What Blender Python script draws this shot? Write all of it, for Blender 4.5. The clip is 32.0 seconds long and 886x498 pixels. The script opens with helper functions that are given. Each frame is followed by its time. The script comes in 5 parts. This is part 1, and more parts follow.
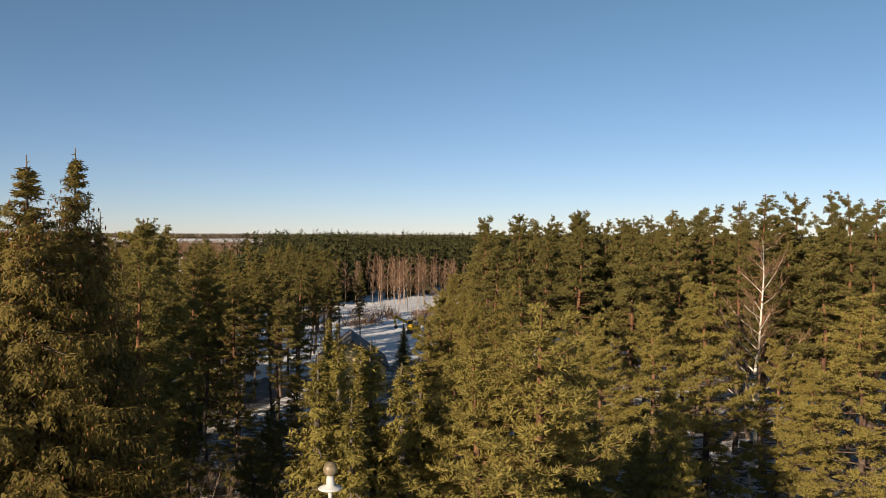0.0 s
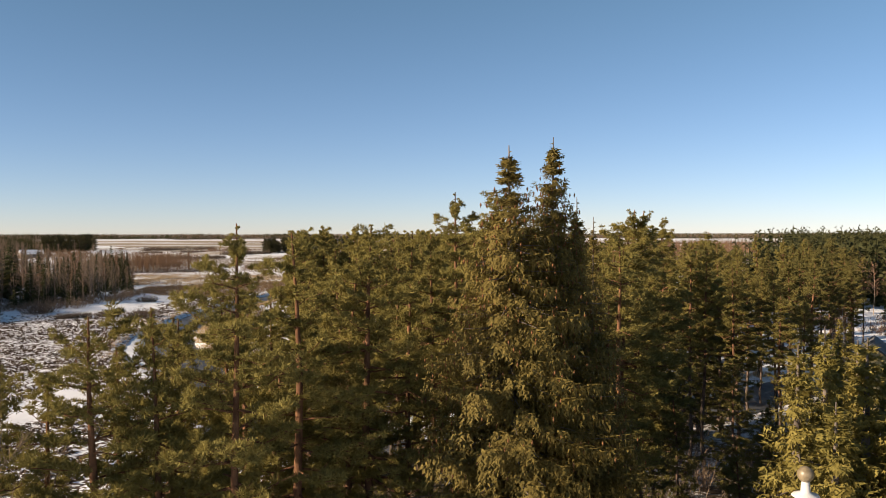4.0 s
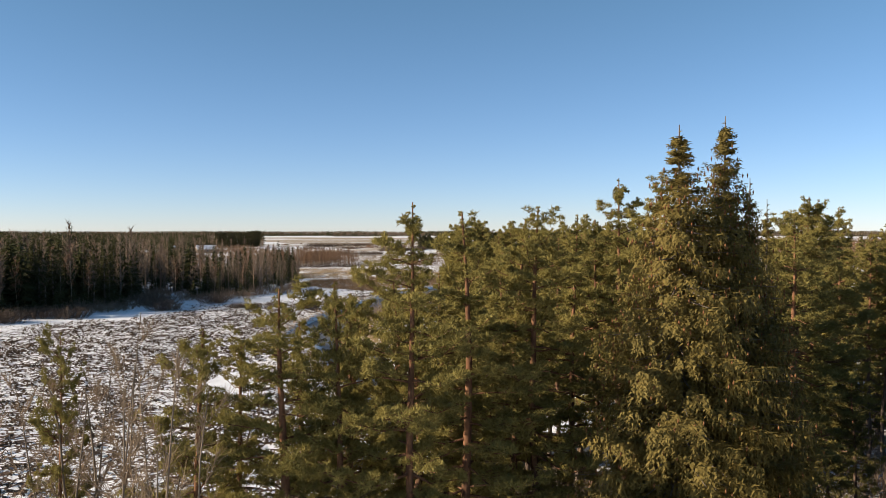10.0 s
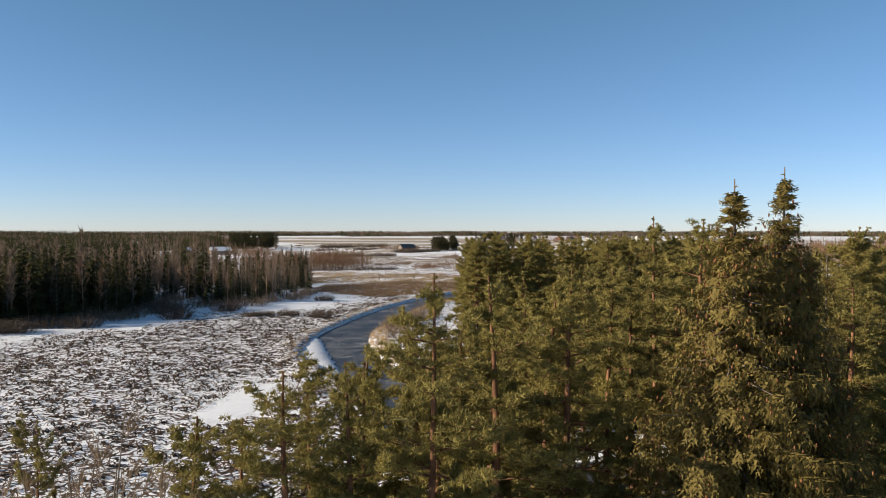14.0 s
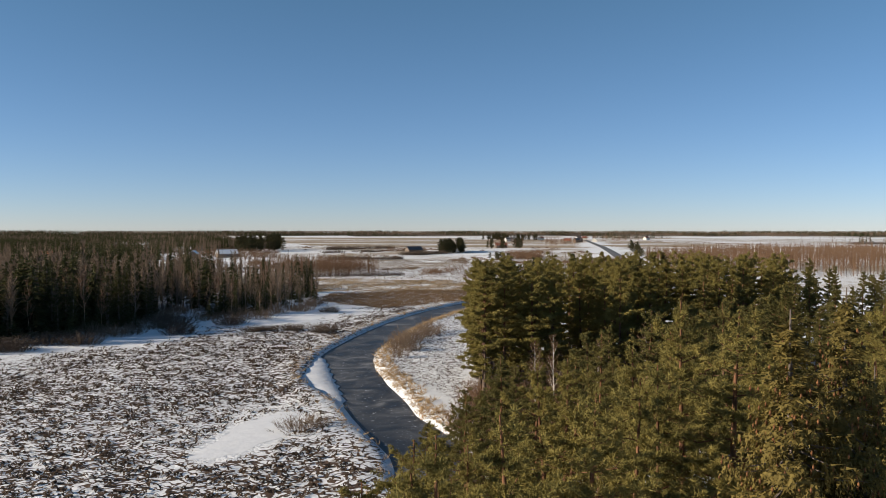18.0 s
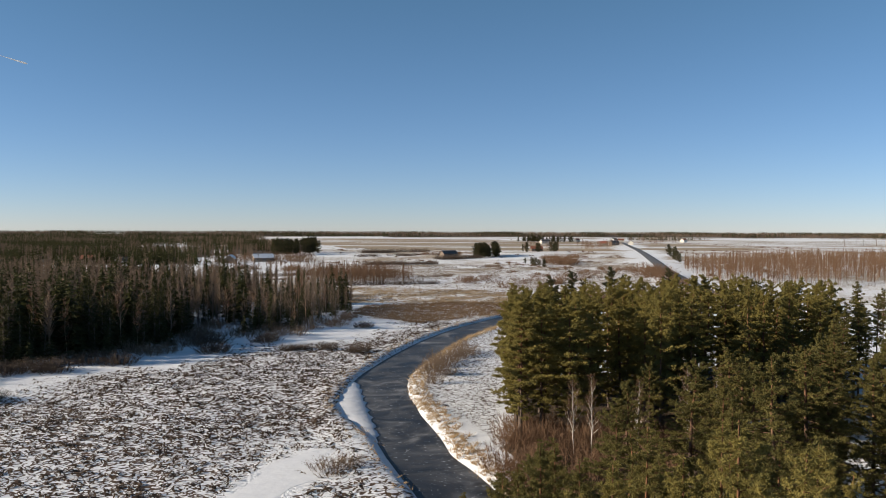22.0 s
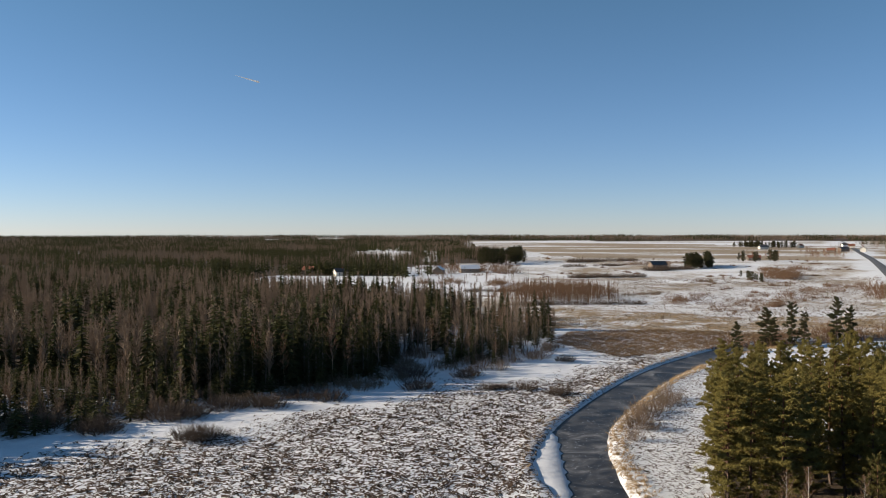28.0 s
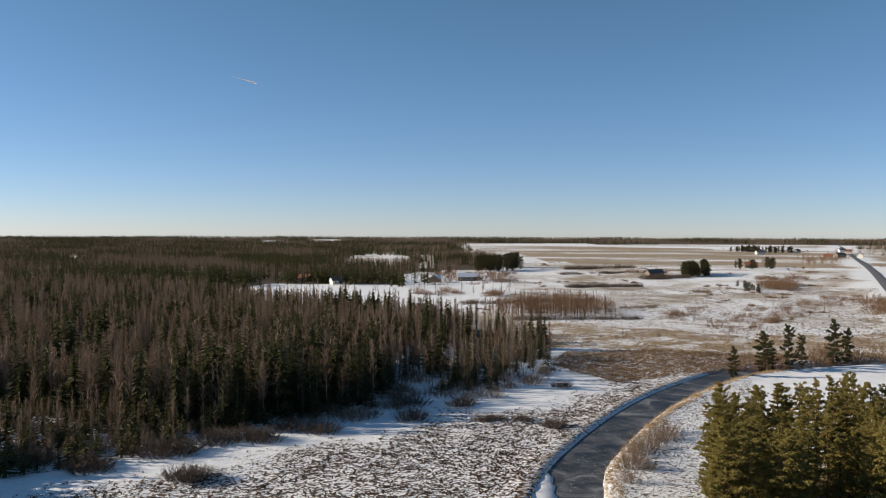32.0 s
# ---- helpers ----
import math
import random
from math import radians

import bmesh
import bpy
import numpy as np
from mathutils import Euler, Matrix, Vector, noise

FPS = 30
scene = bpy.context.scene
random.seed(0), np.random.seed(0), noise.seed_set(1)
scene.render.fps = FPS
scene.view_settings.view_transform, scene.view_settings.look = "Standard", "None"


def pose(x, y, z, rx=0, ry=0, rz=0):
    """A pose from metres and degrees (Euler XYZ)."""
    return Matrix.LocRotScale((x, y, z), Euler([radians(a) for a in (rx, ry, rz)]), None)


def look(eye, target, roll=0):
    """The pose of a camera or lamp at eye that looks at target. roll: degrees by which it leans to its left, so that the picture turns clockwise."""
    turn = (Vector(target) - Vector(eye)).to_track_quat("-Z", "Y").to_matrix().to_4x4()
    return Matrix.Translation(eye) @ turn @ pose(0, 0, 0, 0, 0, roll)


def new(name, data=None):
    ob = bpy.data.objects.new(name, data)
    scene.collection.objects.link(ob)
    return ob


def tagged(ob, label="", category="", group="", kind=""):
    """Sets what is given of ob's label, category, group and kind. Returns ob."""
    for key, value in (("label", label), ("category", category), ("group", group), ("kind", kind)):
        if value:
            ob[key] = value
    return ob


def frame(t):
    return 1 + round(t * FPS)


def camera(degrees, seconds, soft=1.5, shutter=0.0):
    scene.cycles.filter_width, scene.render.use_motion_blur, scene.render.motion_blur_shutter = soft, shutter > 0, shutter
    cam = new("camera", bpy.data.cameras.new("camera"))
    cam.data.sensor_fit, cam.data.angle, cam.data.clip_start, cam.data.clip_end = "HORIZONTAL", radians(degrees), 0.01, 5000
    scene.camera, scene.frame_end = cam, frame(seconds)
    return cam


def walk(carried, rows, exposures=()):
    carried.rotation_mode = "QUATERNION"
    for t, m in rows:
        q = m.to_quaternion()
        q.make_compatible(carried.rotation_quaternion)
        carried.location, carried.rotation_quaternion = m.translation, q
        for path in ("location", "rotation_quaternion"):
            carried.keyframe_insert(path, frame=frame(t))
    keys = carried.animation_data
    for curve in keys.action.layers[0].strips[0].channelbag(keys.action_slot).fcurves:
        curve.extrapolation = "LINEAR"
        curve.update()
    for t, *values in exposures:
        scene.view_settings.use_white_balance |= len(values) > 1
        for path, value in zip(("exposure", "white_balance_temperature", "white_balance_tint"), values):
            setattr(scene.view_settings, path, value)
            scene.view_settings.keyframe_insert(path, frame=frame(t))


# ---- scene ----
cam = camera(55.2, 32.0, soft=0.7)
PATH = [
    (0, (0.15, 0.19, 17.47), -61.84, -0.92, 0.30),
    (0.5, (0.37, 0.16, 17.40), -59.26, -0.91, 0.17),
    (1, (0.57, 0.13, 17.31), -55.77, -0.90, 0.06),
    (1.5, (0.76, 0.08, 17.22), -52.02, -0.89, -0.03),
    (2, (0.93, 0.02, 17.14), -48.18, -0.90, -0.10),
    (2.5, (1.10, -0.06, 17.08), -44.66, -0.92, -0.14),
    (3, (1.26, -0.15, 17.03), -40.83, -0.95, -0.15),
    (3.5, (1.41, -0.24, 16.99), -35.22, -0.97, -0.13),
    (4, (1.51, -0.35, 16.96), -27.94, -0.98, -0.10),
    (4.5, (1.49, -0.48, 16.91), -21.83, -0.98, -0.08),
    (6.5, (1.10, -0.99, 16.55), -18.58, -1.09, -0.05),
    (7, (1.01, -1.07, 16.49), -18.35, -1.10, -0.04),
    (8, (0.89, -1.08, 16.41), -18.20, -1.11, -0.02),
    (9, (0.85, -0.96, 16.40), -18.04, -1.11, -0.01),
    (10, (0.88, -0.67, 16.46), -17.66, -1.14, -0.02),
    (11, (0.97, -0.20, 16.64), -17.42, -1.16, -0.04),
    (12, (1.08, 0.41, 16.94), -17.12, -1.16, -0.04),
    (12.5, (1.15, 0.76, 17.17), -16.98, -1.16, -0.04),
    (13, (1.23, 1.16, 17.48), -16.83, -1.17, -0.03),
    (13.5, (1.32, 1.57, 17.83), -16.80, -1.17, -0.02),
    (14, (1.43, 2.00, 18.21), -16.75, -1.17, 0.01),
    (14.5, (1.57, 2.44, 18.59), -16.68, -1.17, 0.02),
    (16.5, (2.17, 4.11, 19.92), -16.45, -1.17, -0.08),
    (17, (2.29, 4.47, 20.33), -16.38, -1.17, -0.06),
    (18, (2.44, 5.12, 21.25), -16.27, -1.23, 0.03),
    (19, (2.57, 5.78, 22.20), -16.11, -1.29, 0.13),
    (20, (2.68, 6.46, 23.17), -16.06, -1.28, 0.21),
    (20.5, (2.73, 6.77, 23.65), -16.11, -1.27, 0.23),
    (21, (2.78, 7.02, 24.15), -16.08, -1.26, 0.23),
    (21.5, (2.86, 7.18, 24.68), -15.60, -1.25, 0.21),
    (22, (2.97, 7.26, 25.23), -13.91, -1.24, 0.17),
    (22.5, (3.11, 7.26, 25.80), -11.05, -1.22, 0.11),
    (23, (3.28, 7.22, 26.39), -8.80, -1.19, 0.05),
    (23.5, (3.47, 7.17, 26.98), -6.87, -1.16, 0.00),
    (24, (3.66, 7.12, 27.59), -4.87, -1.13, -0.03),
    (24.5, (3.84, 7.11, 28.21), -2.62, -1.10, -0.05),
    (25, (4.00, 7.17, 28.86), -0.96, -1.08, -0.05),
    (25.5, (4.12, 7.36, 29.54), -0.14, -1.05, -0.06),
    (27.5, (4.45, 8.45, 32.39), 0.01, -1.12, -0.07),
    (28, (4.51, 8.71, 33.11), 0.00, -1.12, -0.06),
    (29, (4.62, 9.16, 34.60), 0.00, -1.11, -0.04),
    (30, (4.71, 9.55, 36.11), 0.02, -1.08, 0.01),
    (31, (4.79, 9.88, 37.64), -0.15, -1.07, 0.09),
    (32, (4.85, 10.15, 39.18), -0.19, -1.07, 0.19),
]
walk(cam, [(t, pose(*eye, 90, 0, yaw) @ pose(0, 0, 0, pitch, 0, 0) @ pose(0, 0, 0, 0, 0, roll)) for t, eye, yaw, pitch, roll in PATH],
     exposures=[(0, -0.08, 7450, 13), (2, 0.0, 7450, 14), (4, 0.34, 7550, 15), (9, 0.44, 7000, 12), (14, 0.27, 6650, 10), (18, -0.01, 6620, 10), (23, 0.02, 6640, 10), (32, 0.03, 6650, 10)])

# ---- world and sun ----
SUN_AZ, SUN_EL = radians(-84), radians(17.5)
world = bpy.data.worlds.new("winter_sky")
scene.world = world
world.use_nodes = True
wn, wl = world.node_tree.nodes, world.node_tree.links
sky = wn.new("ShaderNodeTexSky")
sky.sky_type, sky.sun_disc = "NISHITA", False
sky.sun_elevation, sky.sun_rotation = SUN_EL, SUN_AZ
sky.altitude, sky.air_density, sky.dust_density, sky.ozone_density = 3000, 1.0, 0.5, 4.0
cool = wn.new("ShaderNodeMix")
cool.data_type, cool.blend_type = "RGBA", "MULTIPLY"
cool.inputs[0].default_value = 1.0
up_way, height_of, tint = wn.new("ShaderNodeTexCoord"), wn.new("ShaderNodeSeparateXYZ"), wn.new("ShaderNodeValToRGB")
wl.new(up_way.outputs["Generated"], height_of.inputs[0])
wl.new(height_of.outputs["Z"], tint.inputs[0])
tint.color_ramp.elements[0].position, tint.color_ramp.elements[0].color = 0.0, (0.94, 0.86, 0.95, 1)
tint.color_ramp.elements[1].position, tint.color_ramp.elements[1].color = 0.3, (0.88, 1.0, 0.885, 1)
wl.new(sky.outputs[0], cool.inputs[6])
wl.new(tint.outputs[0], cool.inputs[7])
wl.new(cool.outputs[2], wn["Background"].inputs[0])
wn["Background"].inputs[1].default_value = 0.124
sun = new("sun", bpy.data.lights.new("sun", "SUN"))
sun.data.energy, sun.data.angle, sun.data.color = 7.9, radians(0.53), (1.0, 0.88, 0.72)
sun_from = Vector((math.sin(SUN_AZ) * math.cos(SUN_EL), math.cos(SUN_AZ) * math.cos(SUN_EL), math.sin(SUN_EL)))
sun.matrix_world = look(sun_from * 100, (0, 0, 0))

# ---- materials ----
def material(name, rough=0.9, spec=0.2):
    m = bpy.data.materials.new(name)
    m.use_nodes = True
    b = m.node_tree.nodes["Principled BSDF"]
    b.inputs["Roughness"].default_value = rough
    b.inputs["Specular IOR Level"].default_value = spec
    return m, m.node_tree.nodes, m.node_tree.links, b


def ramp(nodes, links, source, stops):
    r = nodes.new("ShaderNodeValToRGB")
    while len(r.color_ramp.elements) < len(stops):
        r.color_ramp.elements.new(0.5)
    for e, (at, col) in zip(r.color_ramp.elements, stops):
        e.position, e.color = at, (*col, 1)
    links.new(source, r.inputs[0])
    return r.outputs[0]


def noise_tex(nodes, links, scale, detail=4, rough=0.6, distort=0.0, space="Object", stretch=None):
    c = nodes.new("ShaderNodeTexCoord")
    n = nodes.new("ShaderNodeTexNoise")
    n.inputs["Scale"].default_value, n.inputs["Detail"].default_value = scale, detail
    n.inputs["Roughness"].default_value, n.inputs["Distortion"].default_value = rough, distort
    out = c.outputs[space]
    if stretch:
        mp = nodes.new("ShaderNodeMapping")
        mp.inputs["Scale"].default_value = stretch
        links.new(out, mp.inputs[0])
        out = mp.outputs[0]
    links.new(out, n.inputs["Vector"])
    return n.outputs["Fac"]


def mixed(nodes, links, fac, a, b, kind="MIX"):
    m = nodes.new("ShaderNodeMix")
    m.data_type, m.blend_type = "RGBA", kind
    for src, sock in ((fac, m.inputs[0]), (a, m.inputs[6]), (b, m.inputs[7])):
        if isinstance(src, (int, float)):
            sock.default_value = src
        elif isinstance(src, tuple):
            sock.default_value = (*src, 1)
        else:
            links.new(src, sock)
    return m.outputs[2]


def calc(nodes, links, op, a, b=0.0, c=0.0, clamp=False):
    m = nodes.new("ShaderNodeMath")
    m.operation, m.use_clamp = op, clamp
    for src, sock in zip((a, b, c), m.inputs):
        if isinstance(src, (int, float)):
            sock.default_value = src
        else:
            links.new(src, sock)
    return m.outputs[0]


def bump(nodes, links, b, height, strength, distance):
    n = nodes.new("ShaderNodeBump")
    n.inputs["Strength"].default_value, n.inputs["Distance"].default_value = strength, distance
    links.new(height, n.inputs["Height"])
    links.new(n.outputs[0], b.inputs["Normal"])


def foliage(name, dark, light, tip, through_light=0.48):
    m, n, l, b = material(name, 0.75, 0.15)
    info, geo = n.new("ShaderNodeObjectInfo"), n.new("ShaderNodeNewGeometry")
    clump = calc(n, l, "MULTIPLY_ADD", noise_tex(n, l, 2.6, 2), 2.4, -0.75, True)
    base = mixed(n, l, calc(n, l, "MULTIPLY_ADD", clump, 0.6, calc(n, l, "MULTIPLY", geo.outputs["Random Per Island"], 0.4)), dark, light)
    base = mixed(n, l, calc(n, l, "MULTIPLY", info.outputs["Random"], 0.5), base, tip)
    patch = noise_tex(n, l, 0.35, 2)
    base = mixed(n, l, calc(n, l, "MULTIPLY_ADD", patch, 1.6, -0.55, True), base, tip)
    l.new(base, b.inputs["Base Color"])
    tr = n.new("ShaderNodeBsdfTranslucent")
    l.new(base, tr.inputs[0])
    mix = n.new("ShaderNodeMixShader")
    mix.inputs[0].default_value = through_light
    l.new(b.outputs[0], mix.inputs[1])
    l.new(tr.outputs[0], mix.inputs[2])
    l.new(mix.outputs[0], n["Material Output"].inputs[0])
    return m


def plain(name, a, b_col, scale, rough=0.9, rise=0.0, detail=4, stretch=None, spec=0.2, metal=0.0, vary=0.0):
    m, n, l, b = material(name, rough, spec)
    f = noise_tex(n, l, scale, detail, stretch=stretch)
    col = ramp(n, l, f, [(0.3, a), (0.7, b_col)])
    if vary:
        info = n.new("ShaderNodeObjectInfo")
        col = mixed(n, l, calc(n, l, "MULTIPLY", info.outputs["Random"], vary), col, tuple(c * 0.5 for c in a))
    l.new(col, b.inputs["Base Color"])
    b.inputs["Metallic"].default_value = metal
    if rise:
        bump(n, l, b, f, 0.6, rise)
    return m


def bark_pine():
    m, n, l, b = material("pine_bark", 0.95, 0.1)
    c, s = n.new("ShaderNodeTexCoord"), n.new("ShaderNodeSeparateXYZ")
    l.new(c.outputs["Object"], s.inputs[0])
    up = calc(n, l, "MULTIPLY_ADD", s.outputs["Z"], 0.16, -0.7, True)
    flakes = noise_tex(n, l, 5.0, 5, stretch=(1, 1, 0.35))
    low = ramp(n, l, flakes, [(0.35, (0.045, 0.033, 0.027)), (0.65, (0.16, 0.12, 0.095))])
    high = ramp(n, l, flakes, [(0.35, (0.085, 0.043, 0.025)), (0.65, (0.22, 0.11, 0.06))])
    l.new(mixed(n, l, up, low, high), b.inputs["Base Color"])
    bump(n, l, b, flakes, 0.8, 0.05)
    return m


def bark_birch(name, pale):
    m, n, l, b = material(name, 0.8, 0.2)
    marks = noise_tex(n, l, 3.0, 4, stretch=(1, 1, 3.5))
    blotch = noise_tex(n, l, 0.7, 3)
    col = ramp(n, l, marks, [(0.36, (0.07, 0.06, 0.055)), (0.46, pale)])
    col = mixed(n, l, calc(n, l, "MULTIPLY_ADD", blotch, 2.0, -1.0, True), col, (0.3, 0.25, 0.2))
    l.new(col, b.inputs["Base Color"])
    return m


def ground_material():
    m, n, l, b = material("snowy_ground", 0.85, 0.25)
    cover = n.new("ShaderNodeVertexColor")
    cover.layer_name = "cover"
    parts = n.new("ShaderNodeSeparateColor")
    l.new(cover.outputs[0], parts.inputs[0])
    reed, tan, soil = parts.outputs
    fine = noise_tex(n, l, 0.85, 5, 0.6, 1.6)
    mid = noise_tex(n, l, 0.22, 5, 0.6)
    broad = noise_tex(n, l, 0.02, 4, 0.55)
    grain = noise_tex(n, l, 6.0, 4, 0.7)
    snow = ramp(n, l, mid, [(0.3, (0.7, 0.71, 0.73)), (0.65, (0.81, 0.82, 0.83))])
    straw = ramp(n, l, grain, [(0.3, (0.034, 0.021, 0.014)), (0.7, (0.125, 0.076, 0.048))])
    hay = ramp(n, l, grain, [(0.3, (0.19, 0.14, 0.09)), (0.7, (0.42, 0.33, 0.22))])
    litter = ramp(n, l, grain, [(0.3, (0.035, 0.025, 0.016)), (0.7, (0.11, 0.075, 0.045))])
    curls = noise_tex(n, l, 0.95, 1.5, 0.5, 0.7)
    away = calc(n, l, "ABSOLUTE", calc(n, l, "SUBTRACT", curls, 0.5))
    away = calc(n, l, "SUBTRACT", away, calc(n, l, "MULTIPLY_ADD", grain, 0.07, -0.035))
    mask_reed = calc(n, l, "MULTIPLY_ADD", calc(n, l, "SUBTRACT", calc(n, l, "MULTIPLY", reed, 0.126), away), 34.0, 0.0, True)
    russet = ramp(n, l, grain, [(0.3, (0.1, 0.058, 0.032)), (0.7, (0.29, 0.19, 0.11))])
    straw = mixed(n, l, calc(n, l, "MULTIPLY_ADD", reed, 5.0, -3.6, True), straw, russet)
    patchy = calc(n, l, "ADD", calc(n, l, "MULTIPLY", mid, 0.38), calc(n, l, "MULTIPLY_ADD", broad, 0.25, calc(n, l, "MULTIPLY", fine, 0.52)))
    mask_tan = calc(n, l, "MULTIPLY_ADD", calc(n, l, "SUBTRACT", calc(n, l, "MULTIPLY_ADD", tan, 0.75, -0.96), calc(n, l, "MULTIPLY", patchy, -1.0)), 7.0, 0.5, True)
    mask_soil = calc(n, l, "MULTIPLY_ADD", calc(n, l, "SUBTRACT", calc(n, l, "MULTIPLY_ADD", soil, 0.75, -0.96), calc(n, l, "MULTIPLY", patchy, -1.0)), 7.0, 0.5, True)
    col = mixed(n, l, mask_tan, snow, hay)
    col = mixed(n, l, mask_reed, col, straw)
    col = mixed(n, l, mask_soil, col, litter)
    l.new(col, b.inputs["Base Color"])
    bump(n, l, b, calc(n, l, "ADD", mid, calc(n, l, "MULTIPLY", fine, 0.5)), 0.7, 0.5)
    return m


def ice_material():
    m, n, l, b = material("river_ice", 0.4, 0.15)
    flow = noise_tex(n, l, 0.16, 5, 0.6, 0.9)
    fleck = noise_tex(n, l, 1.7, 6, 0.75, 0.3)
    col = ramp(n, l, flow, [(0.34, (0.014, 0.014, 0.015)), (0.46, (0.04, 0.041, 0.044)), (0.56, (0.085, 0.088, 0.094)), (0.72, (0.22, 0.226, 0.236))])
    col = mixed(n, l, calc(n, l, "MULTIPLY_ADD", fleck, 12.0, -7.3, True), col, (0.55, 0.57, 0.6))
    l.new(col, b.inputs["Base Color"])
    l.new(calc(n, l, "MULTIPLY_ADD", flow, 0.7, 0.18, True), b.inputs["Roughness"])
    bump(n, l, b, fleck, 0.25, 0.04)
    return m


MAT_GROUND, MAT_ICE = ground_material(), ice_material()
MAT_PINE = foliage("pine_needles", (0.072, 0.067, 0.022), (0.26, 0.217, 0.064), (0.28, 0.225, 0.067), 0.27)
# Greener pine needles, with the shade of the dimmer stands put into the colour
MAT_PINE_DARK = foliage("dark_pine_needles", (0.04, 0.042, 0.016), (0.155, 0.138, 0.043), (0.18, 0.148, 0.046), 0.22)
# Yellower needles, paler than the rest: sunlight put into the colour, spruces too
MAT_PINE_SUNNY = foliage("sunny_pine_needles", (0.1, 0.086, 0.026), (0.29, 0.24, 0.07), (0.31, 0.248, 0.073), 0.3)
MAT_SPRUCE_YOUNG = foliage("young_spruce_needles", (0.08, 0.072, 0.02), (0.22, 0.185, 0.05), (0.26, 0.205, 0.055), 0.25)
MAT_SPRUCE = foliage("spruce_needles", (0.045, 0.038, 0.013), (0.175, 0.135, 0.037), (0.19, 0.138, 0.038), 0.23)
MAT_WOOD_GREEN = foliage("wood_needles", (0.026, 0.033, 0.013), (0.058, 0.06, 0.022), (0.072, 0.064, 0.024), 0.3)
MAT_TWIG_DARK = foliage("dark_willow_twigs", (0.055, 0.042, 0.033), (0.11, 0.082, 0.062), (0.125, 0.092, 0.07), 0.12)
MAT_GROVE = foliage("grove_needles", (0.03, 0.036, 0.016), (0.07, 0.07, 0.028), (0.09, 0.075, 0.035), 0.2)
MAT_TWIG = foliage("bare_twigs", (0.115, 0.083, 0.058), (0.225, 0.163, 0.115), (0.25, 0.18, 0.128), 0.15)
MAT_TWIG_RED = foliage("reddish_twigs", (0.105, 0.06, 0.036), (0.2, 0.12, 0.072), (0.225, 0.138, 0.084), 0.15)
MAT_REED = foliage("dry_reed", (0.03, 0.02, 0.014), (0.13, 0.088, 0.056), (0.085, 0.056, 0.036), 0.12)
MAT_REED_RED = foliage("russet_reed", (0.13, 0.078, 0.042), (0.33, 0.22, 0.125), (0.26, 0.165, 0.09), 0.2)
MAT_TWIG_TAN = foliage("tan_twigs", (0.15, 0.108, 0.07), (0.28, 0.205, 0.135), (0.25, 0.18, 0.118), 0.15)
MAT_TWIG_STAND = foliage("russet_birch_twigs", (0.13, 0.07, 0.045), (0.23, 0.13, 0.082), (0.25, 0.15, 0.095), 0.2)
MAT_STRAW = foliage("dry_grass", (0.3, 0.2, 0.1), (0.5, 0.36, 0.2), (0.42, 0.3, 0.17), 0.25)
MAT_STUBBLE = foliage("field_stubble", (0.1, 0.07, 0.045), (0.25, 0.18, 0.115), (0.2, 0.145, 0.095), 0.15)
MAT_CONE = plain("spruce_cones", (0.1, 0.045, 0.02), (0.22, 0.1, 0.04), 6.0)
MAT_PINE_BARK, MAT_BIRCH_BARK = bark_pine(), bark_birch("birch_bark", (0.62, 0.57, 0.5))
MAT_BIRCH_TAN = bark_birch("thin_birch_bark", (0.42, 0.31, 0.22))
MAT_BARK = plain("grey_bark", (0.07, 0.055, 0.045), (0.2, 0.165, 0.14), 4.0, rise=0.03, stretch=(1, 1, 0.3))
MAT_ALDER = plain("alder_bark", (0.09, 0.07, 0.052), (0.23, 0.18, 0.13), 4.0, rise=0.02, stretch=(1, 1, 0.3))
MAT_ASPHALT = plain("worn_asphalt", (0.09, 0.092, 0.096), (0.15, 0.15, 0.152), 0.6, 0.8, detail=6)
MAT_SNOW = plain("clean_snow", (0.72, 0.73, 0.75), (0.8, 0.81, 0.82), 0.8, 0.8, rise=0.08)
MAT_WHITE = plain("white_paint", (0.72, 0.72, 0.7), (0.82, 0.82, 0.8), 3.0, 0.45, spec=0.4)
MAT_POLE_PAINT = plain("weathered_white_paint", (0.42, 0.42, 0.41), (0.56, 0.56, 0.54), 3.0, 0.5, spec=0.3)
MAT_GLOBE = plain("weathered_brass", (0.13, 0.1, 0.06), (0.24, 0.19, 0.12), 8.0, 0.4, spec=0.5)
MAT_YELLOW = plain("yellow_paint", (0.62, 0.36, 0.02), (0.72, 0.44, 0.04), 2.0, 0.45, spec=0.4)
MAT_DARK = plain("dark_metal", (0.03, 0.03, 0.032), (0.07, 0.07, 0.07), 5.0, 0.5)
MAT_ROOF = plain("grey_roof", (0.07, 0.07, 0.075), (0.16, 0.155, 0.15), 1.5, 0.7)
MAT_ROOF_RED = plain("red_brown_roof", (0.16, 0.06, 0.04), (0.27, 0.11, 0.07), 1.5, 0.7)
MAT_PLASTER = plain("pale_plaster", (0.58, 0.54, 0.46), (0.7, 0.66, 0.58), 1.2, 0.85)
MAT_BOARD = plain("weathered_boards", (0.13, 0.1, 0.08), (0.24, 0.19, 0.15), 1.5, 0.85, stretch=(6, 6, 0.4))
MAT_OCHRE = plain("ochre_boards", (0.48, 0.37, 0.18), (0.6, 0.48, 0.25), 1.5, 0.8, stretch=(6, 6, 0.4))
MAT_POLE = plain("grey_pole_wood", (0.1, 0.08, 0.055), (0.2, 0.165, 0.12), 3.0, stretch=(4, 4, 0.3))
MAT_GLASS, gn_, gl_, gb_ = material("window_glass", 0.08, 0.6)
